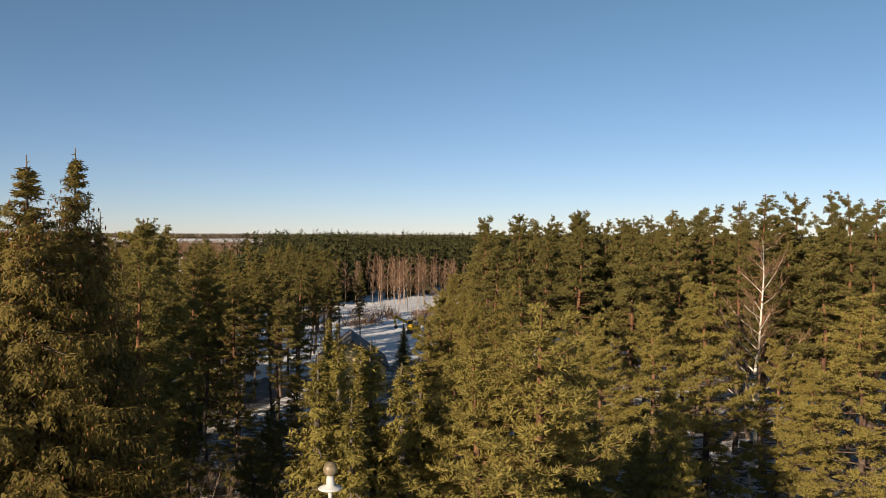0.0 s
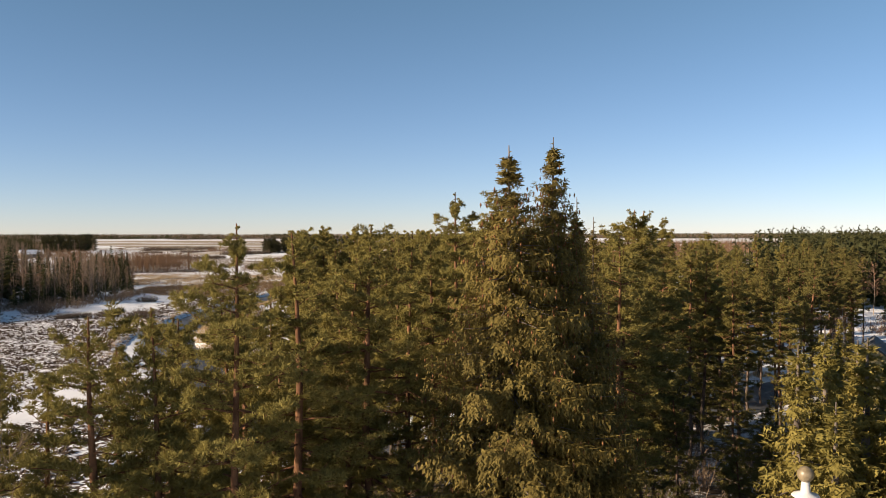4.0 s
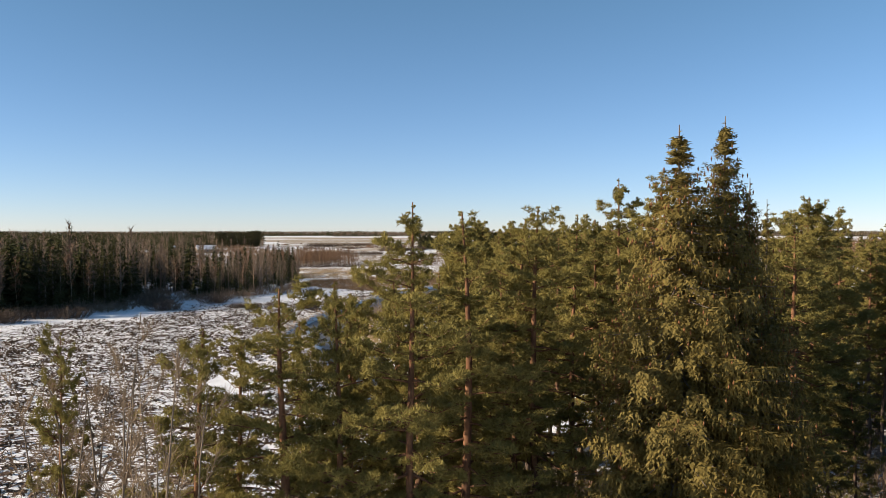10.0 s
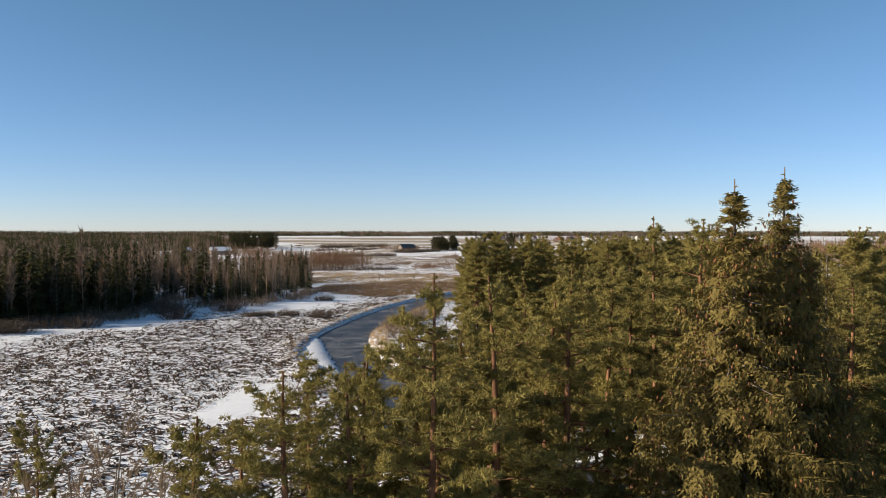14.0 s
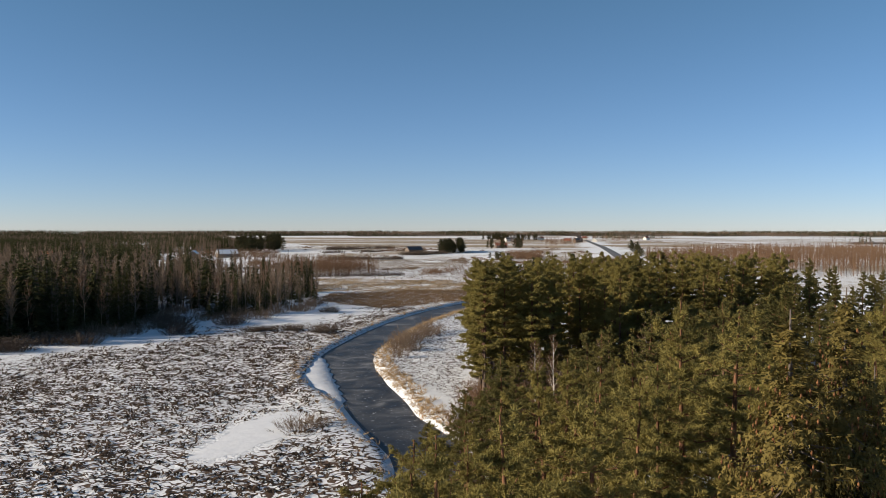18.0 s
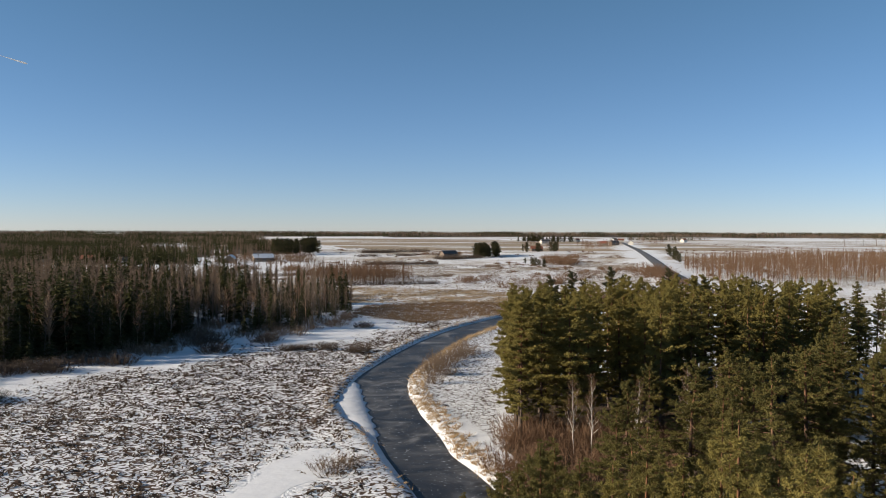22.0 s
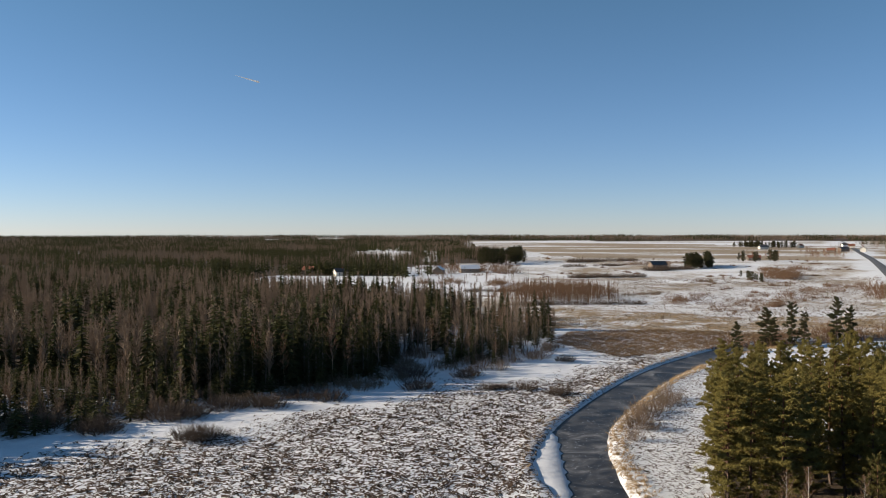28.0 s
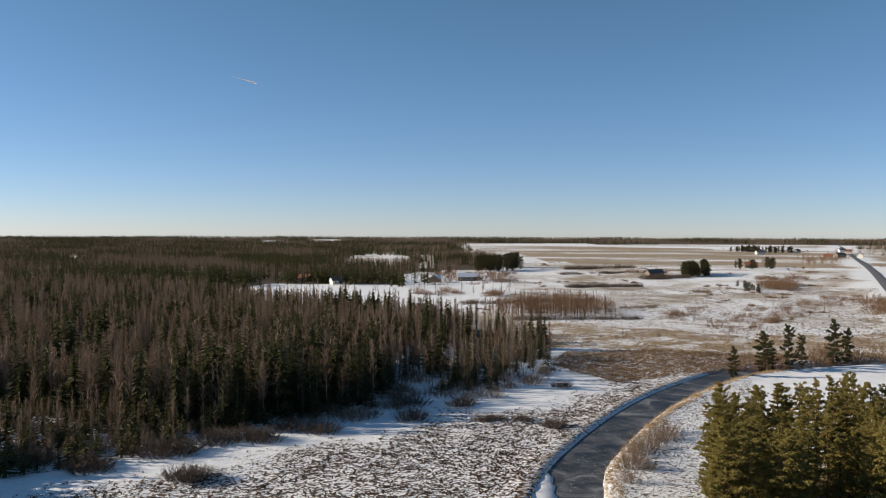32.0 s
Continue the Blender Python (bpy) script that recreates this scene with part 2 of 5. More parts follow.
gb_.inputs["Base Color"].default_value = (0.03, 0.04, 0.05, 1)

# ---- mesh helpers ----
def tri_mesh(name, verts, faces, mat, smooth=False):
    me = bpy.data.meshes.new(name)
    verts, faces = np.asarray(verts, np.float32), np.asarray(faces, np.int32)
    me.vertices.add(len(verts))
    me.vertices.foreach_set("co", verts.ravel())
    me.loops.add(faces.size)
    me.loops.foreach_set("vertex_index", faces.ravel())
    me.polygons.add(len(faces))
    me.polygons.foreach_set("loop_start", np.arange(0, faces.size, faces.shape[1], dtype=np.int32))
    me.update(calc_edges=True)
    me.materials.append(mat)
    if smooth:
        me.shade_smooth()
    return me


def joined(pieces):
    """One vertex and face array from several."""
    vs, fs, n = [], [], 0
    for v, f in pieces:
        vs.append(v)
        fs.append(np.asarray(f) + n)
        n += len(v)
    return np.concatenate(vs), np.concatenate(fs)


def tube(points, radii, sides=6):
    pts = np.asarray(points, float)
    ang = np.linspace(0, 2 * np.pi, sides, endpoint=False)
    along = np.gradient(pts, axis=0)
    along /= np.linalg.norm(along, axis=1, keepdims=True) + 1e-9
    ref = np.where(np.abs(along[:, 2:]) > 0.8, [[1.0, 0, 0]], [[0, 0, 1.0]])
    u = np.cross(along, ref)
    u /= np.linalg.norm(u, axis=1, keepdims=True) + 1e-9
    w = np.cross(along, u)
    ring = u[:, None] * np.cos(ang)[None, :, None] + w[:, None] * np.sin(ang)[None, :, None]
    v = (pts[:, None] + ring * np.asarray(radii)[:, None, None]).reshape(-1, 3)
    f = []
    for i in range(len(pts) - 1):
        for j in range(sides):
            a, b = i * sides + j, i * sides + (j + 1) % sides
            f += [(a, b, b + sides), (a, b + sides, a + sides)]
    return v, np.array(f)


def blades(base, way, length, width, rng):
    """A pointed blade at each base, along way."""
    way = way / (np.linalg.norm(way, axis=1, keepdims=True) + 1e-9)
    side = np.cross(way, rng.normal(size=way.shape))
    side /= np.linalg.norm(side, axis=1, keepdims=True) + 1e-9
    side *= (np.asarray(width) / 2).reshape(-1, 1)
    tip = base + way * np.asarray(length).reshape(-1, 1)
    v = np.stack([base - side, base + side, tip], 1).reshape(-1, 3)
    return v, np.arange(len(v)).reshape(-1, 3)


def part(name, me, parent, label=""):
    ob = new(name, me)
    ob.parent = parent
    return tagged(ob, label)


def bm_mesh(name, bm, mat):
    me = bpy.data.meshes.new(name)
    bm.to_mesh(me)
    bm.free()
    me.materials.append(mat)
    return me


def box_mesh(name, size, at, mat, bevel=0.0, turn=None):
    bm = bmesh.new()
    m = Matrix.Translation(at) @ (turn or Matrix()) @ Matrix.Diagonal((*size, 1))
    bmesh.ops.create_cube(bm, size=1, matrix=m)
    if bevel:
        bmesh.ops.bevel(bm, geom=bm.edges[:], offset=bevel, segments=2, affect="EDGES")
    return bm_mesh(name, bm, mat)


def inside(xy, poly):
    x, y = xy[:, 0], xy[:, 1]
    hit = np.zeros(len(xy), bool)
    for (x1, y1), (x2, y2) in zip(poly, poly[1:] + poly[:1]):
        cross = (y1 > y) != (y2 > y)
        hit ^= cross & (x < (x2 - x1) * (y - y1) / ((y2 - y1) or 1e-9) + x1)
    return hit


def to_line(xy, line):
    """The distance of each place to a line of points, and how far along it."""
    best, along, run = np.full(len(xy), 1e9), np.zeros(len(xy)), 0.0
    for a, b in zip(line, line[1:]):
        a, b = np.array(a[:2], float), np.array(b[:2], float)
        d = b - a
        n = np.linalg.norm(d)
        s = np.clip((xy - a) @ d / n**2, 0, 1)
        dist = np.linalg.norm(xy - a - s[:, None] * d, axis=1)
        near = dist < best
        best[near], along[near] = dist[near], (run + s * n)[near]
        run += n
    return best, along


def curve_line(line, step):
    """A smooth line through points (Catmull-Rom), one point about every step metres."""
    p = np.array([line[0], *line, line[-1]], float)
    out = []
    for i in range(1, len(p) - 2):
        k = max(2, int(np.linalg.norm(p[i + 1, :2] - p[i, :2]) / step))
        for s in np.linspace(0, 1, k, endpoint=False):
            out.append(0.5 * (2 * p[i] + (p[i + 1] - p[i - 1]) * s + (2 * p[i - 1] - 5 * p[i] + 4 * p[i + 1] - p[i + 2]) * s**2
                              + (3 * p[i] - p[i - 1] - 3 * p[i + 1] + p[i + 2]) * s**3))
    return np.array(out + [p[-1]])


def smooth(a, b, v):
    t = np.clip((v - a) / (b - a), 0, 1)
    return t * t * (3 - 2 * t)


def wobble(xy, size, seed=0):
    """Soft random relief between -1 and 1 from a few crossing waves."""
    r = np.random.default_rng(seed)
    out = np.zeros(len(xy))
    for _ in range(7):
        a, ph, k = r.uniform(0, 2 * np.pi), r.uniform(0, 2 * np.pi), r.uniform(0.6, 1.8) * 2 * np.pi / size
        out += np.sin(k * (xy[:, 0] * np.cos(a) + xy[:, 1] * np.sin(a)) + ph)
    return out / 4


# ---- the plan: x to the east, y ahead, metres ----
RIVER = curve_line([(84, 66, 3.3), (60, 60, 3.3), (38, 59, 3.3), (27, 62, 3.3), (22.8, 70, 3.3), (22.9, 77, 3.2), (24.2, 84, 3.3), (23.7, 93, 3.3), (23.4, 101, 3.2), (23.8, 113, 3.6), (23.1, 126, 5.0), (24.5, 137, 4.6), (28.2, 152, 3.9),
                    (34, 166, 3.8), (41, 181, 3.8), (51, 200, 3.8), (63, 219, 3.8), (76, 236, 3.8), (88, 249, 3.8), (105, 260, 3.8), (135, 270, 3.8), (180, 282, 3.8)], 2.0)
WOOD_FRONT = [(-300, 70), (-160, 92), (-110, 120), (-72, 138), (-58, 149), (-47, 158), (-37, 173), (-27, 184), (-13, 192), (-7, 206), (-2, 232), (4, 218), (15, 214), (27, 230), (38, 262)]
WEST_WOOD = WOOD_FRONT + [(44, 300), (30, 335), (4, 380), (-40, 450), (-90, 490), (-150, 560), (-400, 640), (-700, 900), (-1400, 1000), (-1600, 300), (-700, 60)]
MARSH_EDGE = [(70, 275), (105, 260), (88, 249), (76, 236), (63, 219), (51, 200), (41, 181), (34, 166), (28, 152), (24, 137), (23, 126), (23.5, 98), (24, 84), (18, 60), (0, 10), (-300, -60)]
BROWN_REED = [(38, 262), (46, 290), (72, 295), (104, 287), (116, 276), (98, 262), (84, 250), (67, 241), (51, 232)]
ROAD = curve_line([(330, 60), (250, 120), (190, 200), (183, 290), (209, 361), (264, 485), (324, 610), (495, 975), (745, 1530), (1020, 2130), (1500, 3200)], 6.0)
FAR_WEST = [(-210, 560), (-150, 560), (-126, 650), (-60, 655), (-24, 642), (-30, 830), (0, 868), (20, 912), (66, 922), (98, 1098), (70, 1500), (-300, 1800), (-1100, 1800), (-1200, 560), (-420, 300), (-420, 560)]
POND = (8.0, 95.0)
HOME = [(28, -30), (22, 5), (26, 40), (30, 60), (110, 60), (150, 20), (150, -60)]
GAPS = [[(-194, 1900), (-110, 1020), (-35, 1060), (-45, 1900)], [(-44, 2100), (-18, 930), (-3, 930), (-2, 2100)], [(-610, 4200), (-350, 2050), (-290, 2050), (-480, 4200)],
        [(-760, 3650), (-410, 1800), (-350, 1800), (-640, 3650)], [(-620, 1250), (-520, 1250), (-500, 1420), (-620, 1420)]]
CLUMP = [(36, 103), (52, 100), (68, 106), (92, 112), (100, 138), (84, 150), (64, 146), (46, 138)]


RIVER_RUN = np.concatenate([[0], np.cumsum(np.linalg.norm(np.diff(RIVER[:, :2], axis=0), axis=1))])


def pond_reach(xy):
    """1.0 on the pond's rim, less inside."""
    dx, dy = xy[:, 0] - POND[0], xy[:, 1] - POND[1]
    c, s = math.cos(radians(-28)), math.sin(radians(-28))
    return np.hypot((dx * c + dy * s) / 3.4, (-dx * s + dy * c) / 10.2)


def scrub_belt(xy):
    """True where only low growth stands before the tall wood."""
    return (xy[:, 0] < -36) & (xy[:, 1] < 176 - 0.32 * (xy[:, 0] + 36))


def ground_z(xy):
    xy = np.asarray(xy, float)
    far = np.hypot(xy[:, 0], xy[:, 1])
    z = 0.18 * wobble(xy, 45, 1) * smooth(20, 60, far) + 1.6 * wobble(xy, 700, 2) * smooth(350, 900, far)
    z += 10 * smooth(2400, 4600, far)
    d, along = to_line(xy, [tuple(p) for p in RIVER[::2]])
    half = np.interp(along, RIVER_RUN, RIVER[:, 2])
    cut = 1 - smooth(-0.5, 1.3, d - half)
    z = z * (1 - 0.9 * (1 - smooth(5, 14, d))) - 1.15 * cut + 0.2 * (smooth(4.5, 6.5, d) - smooth(6.5, 11, d))
    d, along = to_line(xy, [tuple(p) for p in ROAD[::3]])
    z = z * smooth(9, 30, d) + 1.0 * (1 - smooth(7, 13, d))
    return z * smooth(1.1, 1.7, pond_reach(xy))


def ground_at(x, y):
    return float(ground_z([(x, y)])[0])


def spread_lines(lo, hi, step, end_lo, end_hi, grow):
    mid = list(np.arange(lo, hi, step))
    s, v = step, hi
    while v < end_hi:
        mid.append(v)
        s *= grow
        v += s
    s, v, low = step, lo, []
    while v > end_lo:
        s *= grow
        v -= s
        low.append(max(v, end_lo))
    return np.array(low[::-1] + mid + [end_hi])


def build_ground():
    xs = spread_lines(-95, 130, 1.3, -4700, 4700, 1.075)
    ys = spread_lines(15, 300, 1.3, -4700, 4700, 1.075)
    gx, gy = np.meshgrid(xs, ys)
    xy = np.stack([gx.ravel(), gy.ravel()], 1)
    v = np.column_stack([xy, ground_z(xy)])
    nx, ny = len(xs), len(ys)
    a = (np.arange(ny - 1)[:, None] * nx + np.arange(nx - 1)).ravel()
    me = tri_mesh("ground", v, np.stack([a, a + 1, a + nx + 1, a + nx], 1), MAT_GROUND, True)
    dr, _ = to_line(xy, [tuple(p) for p in RIVER[::2]])
    df, _ = to_line(xy, WOOD_FRONT)
    wood = inside(xy, WEST_WOOD)
    far = np.hypot(*xy.T)
    x, y = xy.T
    marsh = inside(xy, WOOD_FRONT + MARSH_EDGE)
    reed = np.where(marsh & ~wood, 0.57 + 0.07 * wobble(xy, 60, 5) - 0.18 * (1 - smooth(8, 18, np.hypot(x - 15, y - 100))), 0.0)
    reed *= smooth(7, 20, df + 3 * wobble(xy, 25, 15) - 7 * smooth(-45, -25, x)) * smooth(4.0, 5.2, dr)
    reed = reed * smooth(1.0, 1.25, pond_reach(xy))
    rough = xy + 4.0 * np.column_stack([wobble(xy, 17, 16), wobble(xy, 19, 17)])
    reed = np.where(inside(rough, BROWN_REED), 0.78 + 0.18 * wobble(xy, 12, 18), reed)
    point = inside(xy, [(30, 150), (40, 172), (62, 206), (90, 240), (80, 210), (62, 170), (46, 140), (34, 105), (31, 125)])
    reed = np.where(point, 0.36, reed)
    tan = np.zeros(len(xy))
    band = inside(rough, [(30, 300), (45, 376), (85, 366), (120, 335), (190, 345), (200, 300), (130, 268), (98, 274), (70, 297)])
    tan = np.where(band, 0.56 + 0.1 * wobble(xy, 30, 6) + 0.05 * wobble(xy, 9, 13), tan)
    fields = (far > 330) & ~band
    tan = np.where(fields, 0.5 + 0.12 * wobble(xy, 260, 7), tan)
    plough = inside(xy, [(150, 1150), (700, 1000), (900, 1500), (640, 2300), (170, 2300)])
    tan = np.where(plough, 0.64 + 0.16 * np.sin((x * 0.3 + y) / 60) + 0.08 * np.sin((x * 0.3 + y) / 23) + 0.05 * wobble(xy, 300, 12), tan)
    tan = np.where((far > 2300) & ~plough, 0.45 + 0.25 * wobble(xy, 900, 8), tan)
    bright = inside(xy, [(60, 380), (200, 380), (300, 620), (420, 900), (240, 980), (60, 700), (40, 500)])
    tan = np.where(bright, 0.48 + 0.13 * wobble(xy, 120, 9) + 0.07 * wobble(xy, 33, 19), tan)
    strip = inside(xy, [(-150, 560), (-60, 480), (30, 440), (70, 760), (50, 860), (0, 864), (-30, 826), (-24, 640), (-60, 652), (-126, 646)])
    tan = np.where(strip, 0.3, tan)
    dv, _ = to_line(xy, [tuple(p) for p in ROAD[::3]])
    tan = np.where(dv < 14, 0.25, tan)
    tan = np.where((dr > 4.2) & (dr < 6.8) & (x > np.interp(y, RIVER[:, 1], RIVER[:, 0])) & (y > 70) & (y < 250), 0.5 + 0.12 * wobble(xy, 14, 11), tan)
    soil = np.where(wood, smooth(2, 12, df) * 0.95 * (1 - 0.45 * smooth(-22, -6, x) * (1 - smooth(290, 360, y))), 0.0)
    soil = np.where(wood & scrub_belt(xy), 0.42 + 0.12 * wobble(xy, 18, 141), soil)
    grove = inside(xy, CLUMP) | inside(xy, [(32, 78), (60, 76), (80, 100), (34, 106)])
    soil = np.where(grove, 0.9, soil)
    near_wood = inside(xy, [(0, 18), (4, 32), (14, 52), (24, 60), (40, 60), (44, 40), (26, 18)])
    soil = np.where(near_wood, 0.86, soil)
    soil = np.where(inside(xy, HOME), 0.55, soil)
    soil = np.where((inside(xy, FAR_WEST) | ((far > 1500) & (x < 60))) & ~strip & ~np.any([inside(xy, g) for g in GAPS], axis=0), 0.9, soil)
    thick = wobble(xy, 1100, 43) + 1.4 * smooth(2900, 4200, far) - 0.25
    soil = np.where((((far > 1600) & (thick > 0.4)) | (far > 3150)) & ~plough & ~np.any([inside(xy, g) for g in GAPS], axis=0), 0.95, soil)
    layer = me.color_attributes.new("cover", "FLOAT_COLOR", "POINT")
    layer.data.foreach_set("color", np.column_stack([reed, tan, soil, np.ones(len(xy))]).astype(np.float32).clip(0, 1).ravel())
    tagged(new("ground", me), "snowy marsh and fields with dry grass showing through", "ground", kind="structure")


def ribbon(name, line, offsets, zs, mat, label, category, lift=0.0):
    """A strip along a line; offsets are multiples of the half width in the line's third column."""
    d = np.gradient(line[:, :2], axis=0)
    d /= np.linalg.norm(d, axis=1, keepdims=True)
    nrm = np.stack([d[:, 1], -d[:, 0]], 1)
    half = line[:, 2:3] if line.shape[1] > 2 else np.ones((len(line), 1))
    rows = [np.column_stack([line[:, :2] + nrm * half * o, np.full(len(line), z) + lift]) for o, z in zip(offsets, zs)]
    v = np.stack(rows, 1).reshape(-1, 3)
    k, f = len(offsets), []
    for i in range(len(line) - 1):
        for j in range(k - 1):
            a = i * k + j
            f.append((a, a + k, a + k + 1, a + 1))
    return tagged(new(name, tri_mesh(name, v, f, mat, True)), label, category, kind="structure")


build_ground()
ribbon("river_ice", RIVER, (-1.3, 0, 1.3), (-0.42, -0.42, -0.42), MAT_ICE, "dark frozen river with frost flecks between snowy banks", "river")
ribbon("road", ROAD, (-4.2, -3.9, 0, 3.9, 4.2), (1.0, 1.06, 1.1, 1.06, 1.0), MAT_ASPHALT, "straight grey asphalt road with snowy verges", "road")

# ---- trees ----
def turned_blades(base, way, face, length, width, rng, slack=0.35):
    """A pointed blade at each base, along way, its flat side turned towards face."""
    way = way / (np.linalg.norm(way, axis=1, keepdims=True) + 1e-9)
    side = np.cross(way, face + rng.normal(0, slack, way.shape))
    side /= np.linalg.norm(side, axis=1, keepdims=True) + 1e-9
    side *= (np.asarray(width) / 2).reshape(-1, 1)
    tip = base + way * np.asarray(length).reshape(-1, 1)
    v = np.stack([base - side, base + side, tip], 1).reshape(-1, 3)
    return v, np.arange(len(v)).reshape(-1, 3)


def needle_puffs(centre, radius, count, wide, rng):
    """Rounded tufts of needles, flatter below, each of count blades over a half-open ball."""
    c, rad = np.repeat(centre, count, 0), np.repeat(radius, count)[:, None]
    d = rng.normal(0, 1, (len(c), 3))
    d[:, 2] = np.abs(d[:, 2]) * np.where(rng.random(len(c)) < 0.78, 0.9, -0.5)
    d /= np.linalg.norm(d, axis=1, keepdims=True)
    base = c + d * rad * [0.62, 0.62, 0.45] * rng.uniform(0.5, 1.0, (len(c), 1))
    way = d * 0.75 + rng.normal(0, 0.5, d.shape) + [0, 0, 0.3]
    return turned_blades(base, way, d, rad[:, 0] * rng.uniform(0.4, 0.85, len(c)), rng.uniform(0.7, 1.3, len(c)) * wide, rng)


def pine_meshes(seed, h=18.0, base=0.4, spread=2.4, limbs=50, puff=0.2, count=48, full=0.58, wide=0.031, close=0.16, mat=None):
    r = np.random.default_rng(seed)
    zs = np.linspace(0, h, 9)
    lean = np.cumsum(r.normal(0, 0.09, (9, 2)), axis=0)
    lean[0] = 0
    spine = np.column_stack([lean, zs])
    pieces = [tube(spine, np.interp(zs, [0, 1, h * 0.7, h], [0.22, 0.175, 0.1, 0.02]), 7)]
    centre, radius = [], []
    heavy = r.uniform(0, 2 * np.pi)
    az = 0.0
    for i in range(limbs):
        u = (i + r.uniform(0, 0.8)) / limbs
        whorl = round(u * limbs / 4.0) * 4.0 / limbs
        z = h * (base + (0.965 - base) * (0.45 * u + 0.55 * whorl))
        az += 2.0 + r.normal(0, 0.5)
        taper = (0.55 + 1.8 * u if u < 0.25 else 1.0) * max(0.03, min(1, (1.04 - u) / 0.6)) ** full
        reach = spread * (0.05 + taper) * r.choice([0.5, 0.8, 1.0, 1.18]) * (1 + 0.25 * np.cos(az - heavy))
        rise = reach * (-0.12 + 0.45 * u + 0.5 * u**6 + r.normal(0, 0.12))
        root = np.array([np.interp(z, zs, spine[:, 0]), np.interp(z, zs, spine[:, 1]), z])
        out = np.array([np.cos(az), np.sin(az), 0])
        end = root + out * reach + [0, 0, rise]
        midp = (root + end) / 2 + [0, 0, -0.12 * reach] + r.normal(0, 0.1, 3)
        pieces.append(tube([root, (root + midp) / 2 + [0, 0, 0.02], midp, end], [0.05 * (1.3 - u), 0.04 * (1.3 - u), 0.028 * (1.3 - u), 0.009], 4))
        across = np.array([-out[1], out[0], 0])
        n = max(8, int(reach / close * (1.5 + 1.4 * u)))
        for k in range(n):
            s = 1 - (0.75 if u < 0.6 else 0.95) * r.random() ** 1.1
            c = root * (1 - s) ** 2 + 2 * midp * s * (1 - s) + end * s * s
            off = r.uniform(-1, 1) * max(0.36 * reach * (1.25 - s), 0.12)
            tip = c + across * off + out * abs(off) * 0.5 + [0, 0, 0.1 * abs(off) + r.normal(0.03, 0.09)]
            if abs(off) > 0.3:
                pieces.append(tube([c, tip], [0.013, 0.004], 3))
            centre.append(tip)
            radius.append(puff * r.uniform(0.6, 1.3) * (1.0 if u < 0.8 else 0.85))
    top = np.array([np.interp(h, zs, spine[:, 0]), np.interp(h, zs, spine[:, 1]), 0])
    for u in np.linspace(0.9, 0.995, 22):
        w = 0.3 * (1.0 - u) / 0.1 + 0.02
        centre.append(top + [r.normal(0, w), r.normal(0, w), u * h + r.normal(0, 0.05)])
        radius.append(puff * r.uniform(0.6, 1.0) * (1.05 - 0.6 * (u - 0.9) / 0.095))
    crown = needle_puffs(np.array(centre), np.array(radius), count, wide, r)
    for k in range(int(10 * (base > 0.3))):
        z, a = h * r.uniform(0.2, base), r.uniform(0, 6.3)
        p0 = np.array([np.interp(z, zs, spine[:, 0]), np.interp(z, zs, spine[:, 1]), z])
        q = r.uniform(0.5, 1.3)
        pieces.append(tube([p0, p0 + [np.cos(a) * q, np.sin(a) * q, -0.15]], [0.025, 0.005], 3))
    tv, tf = joined(pieces)
    return tri_mesh("pine_trunk", tv, tf, MAT_PINE_BARK, True), tri_mesh("pine_crown", *crown, mat or MAT_PINE)


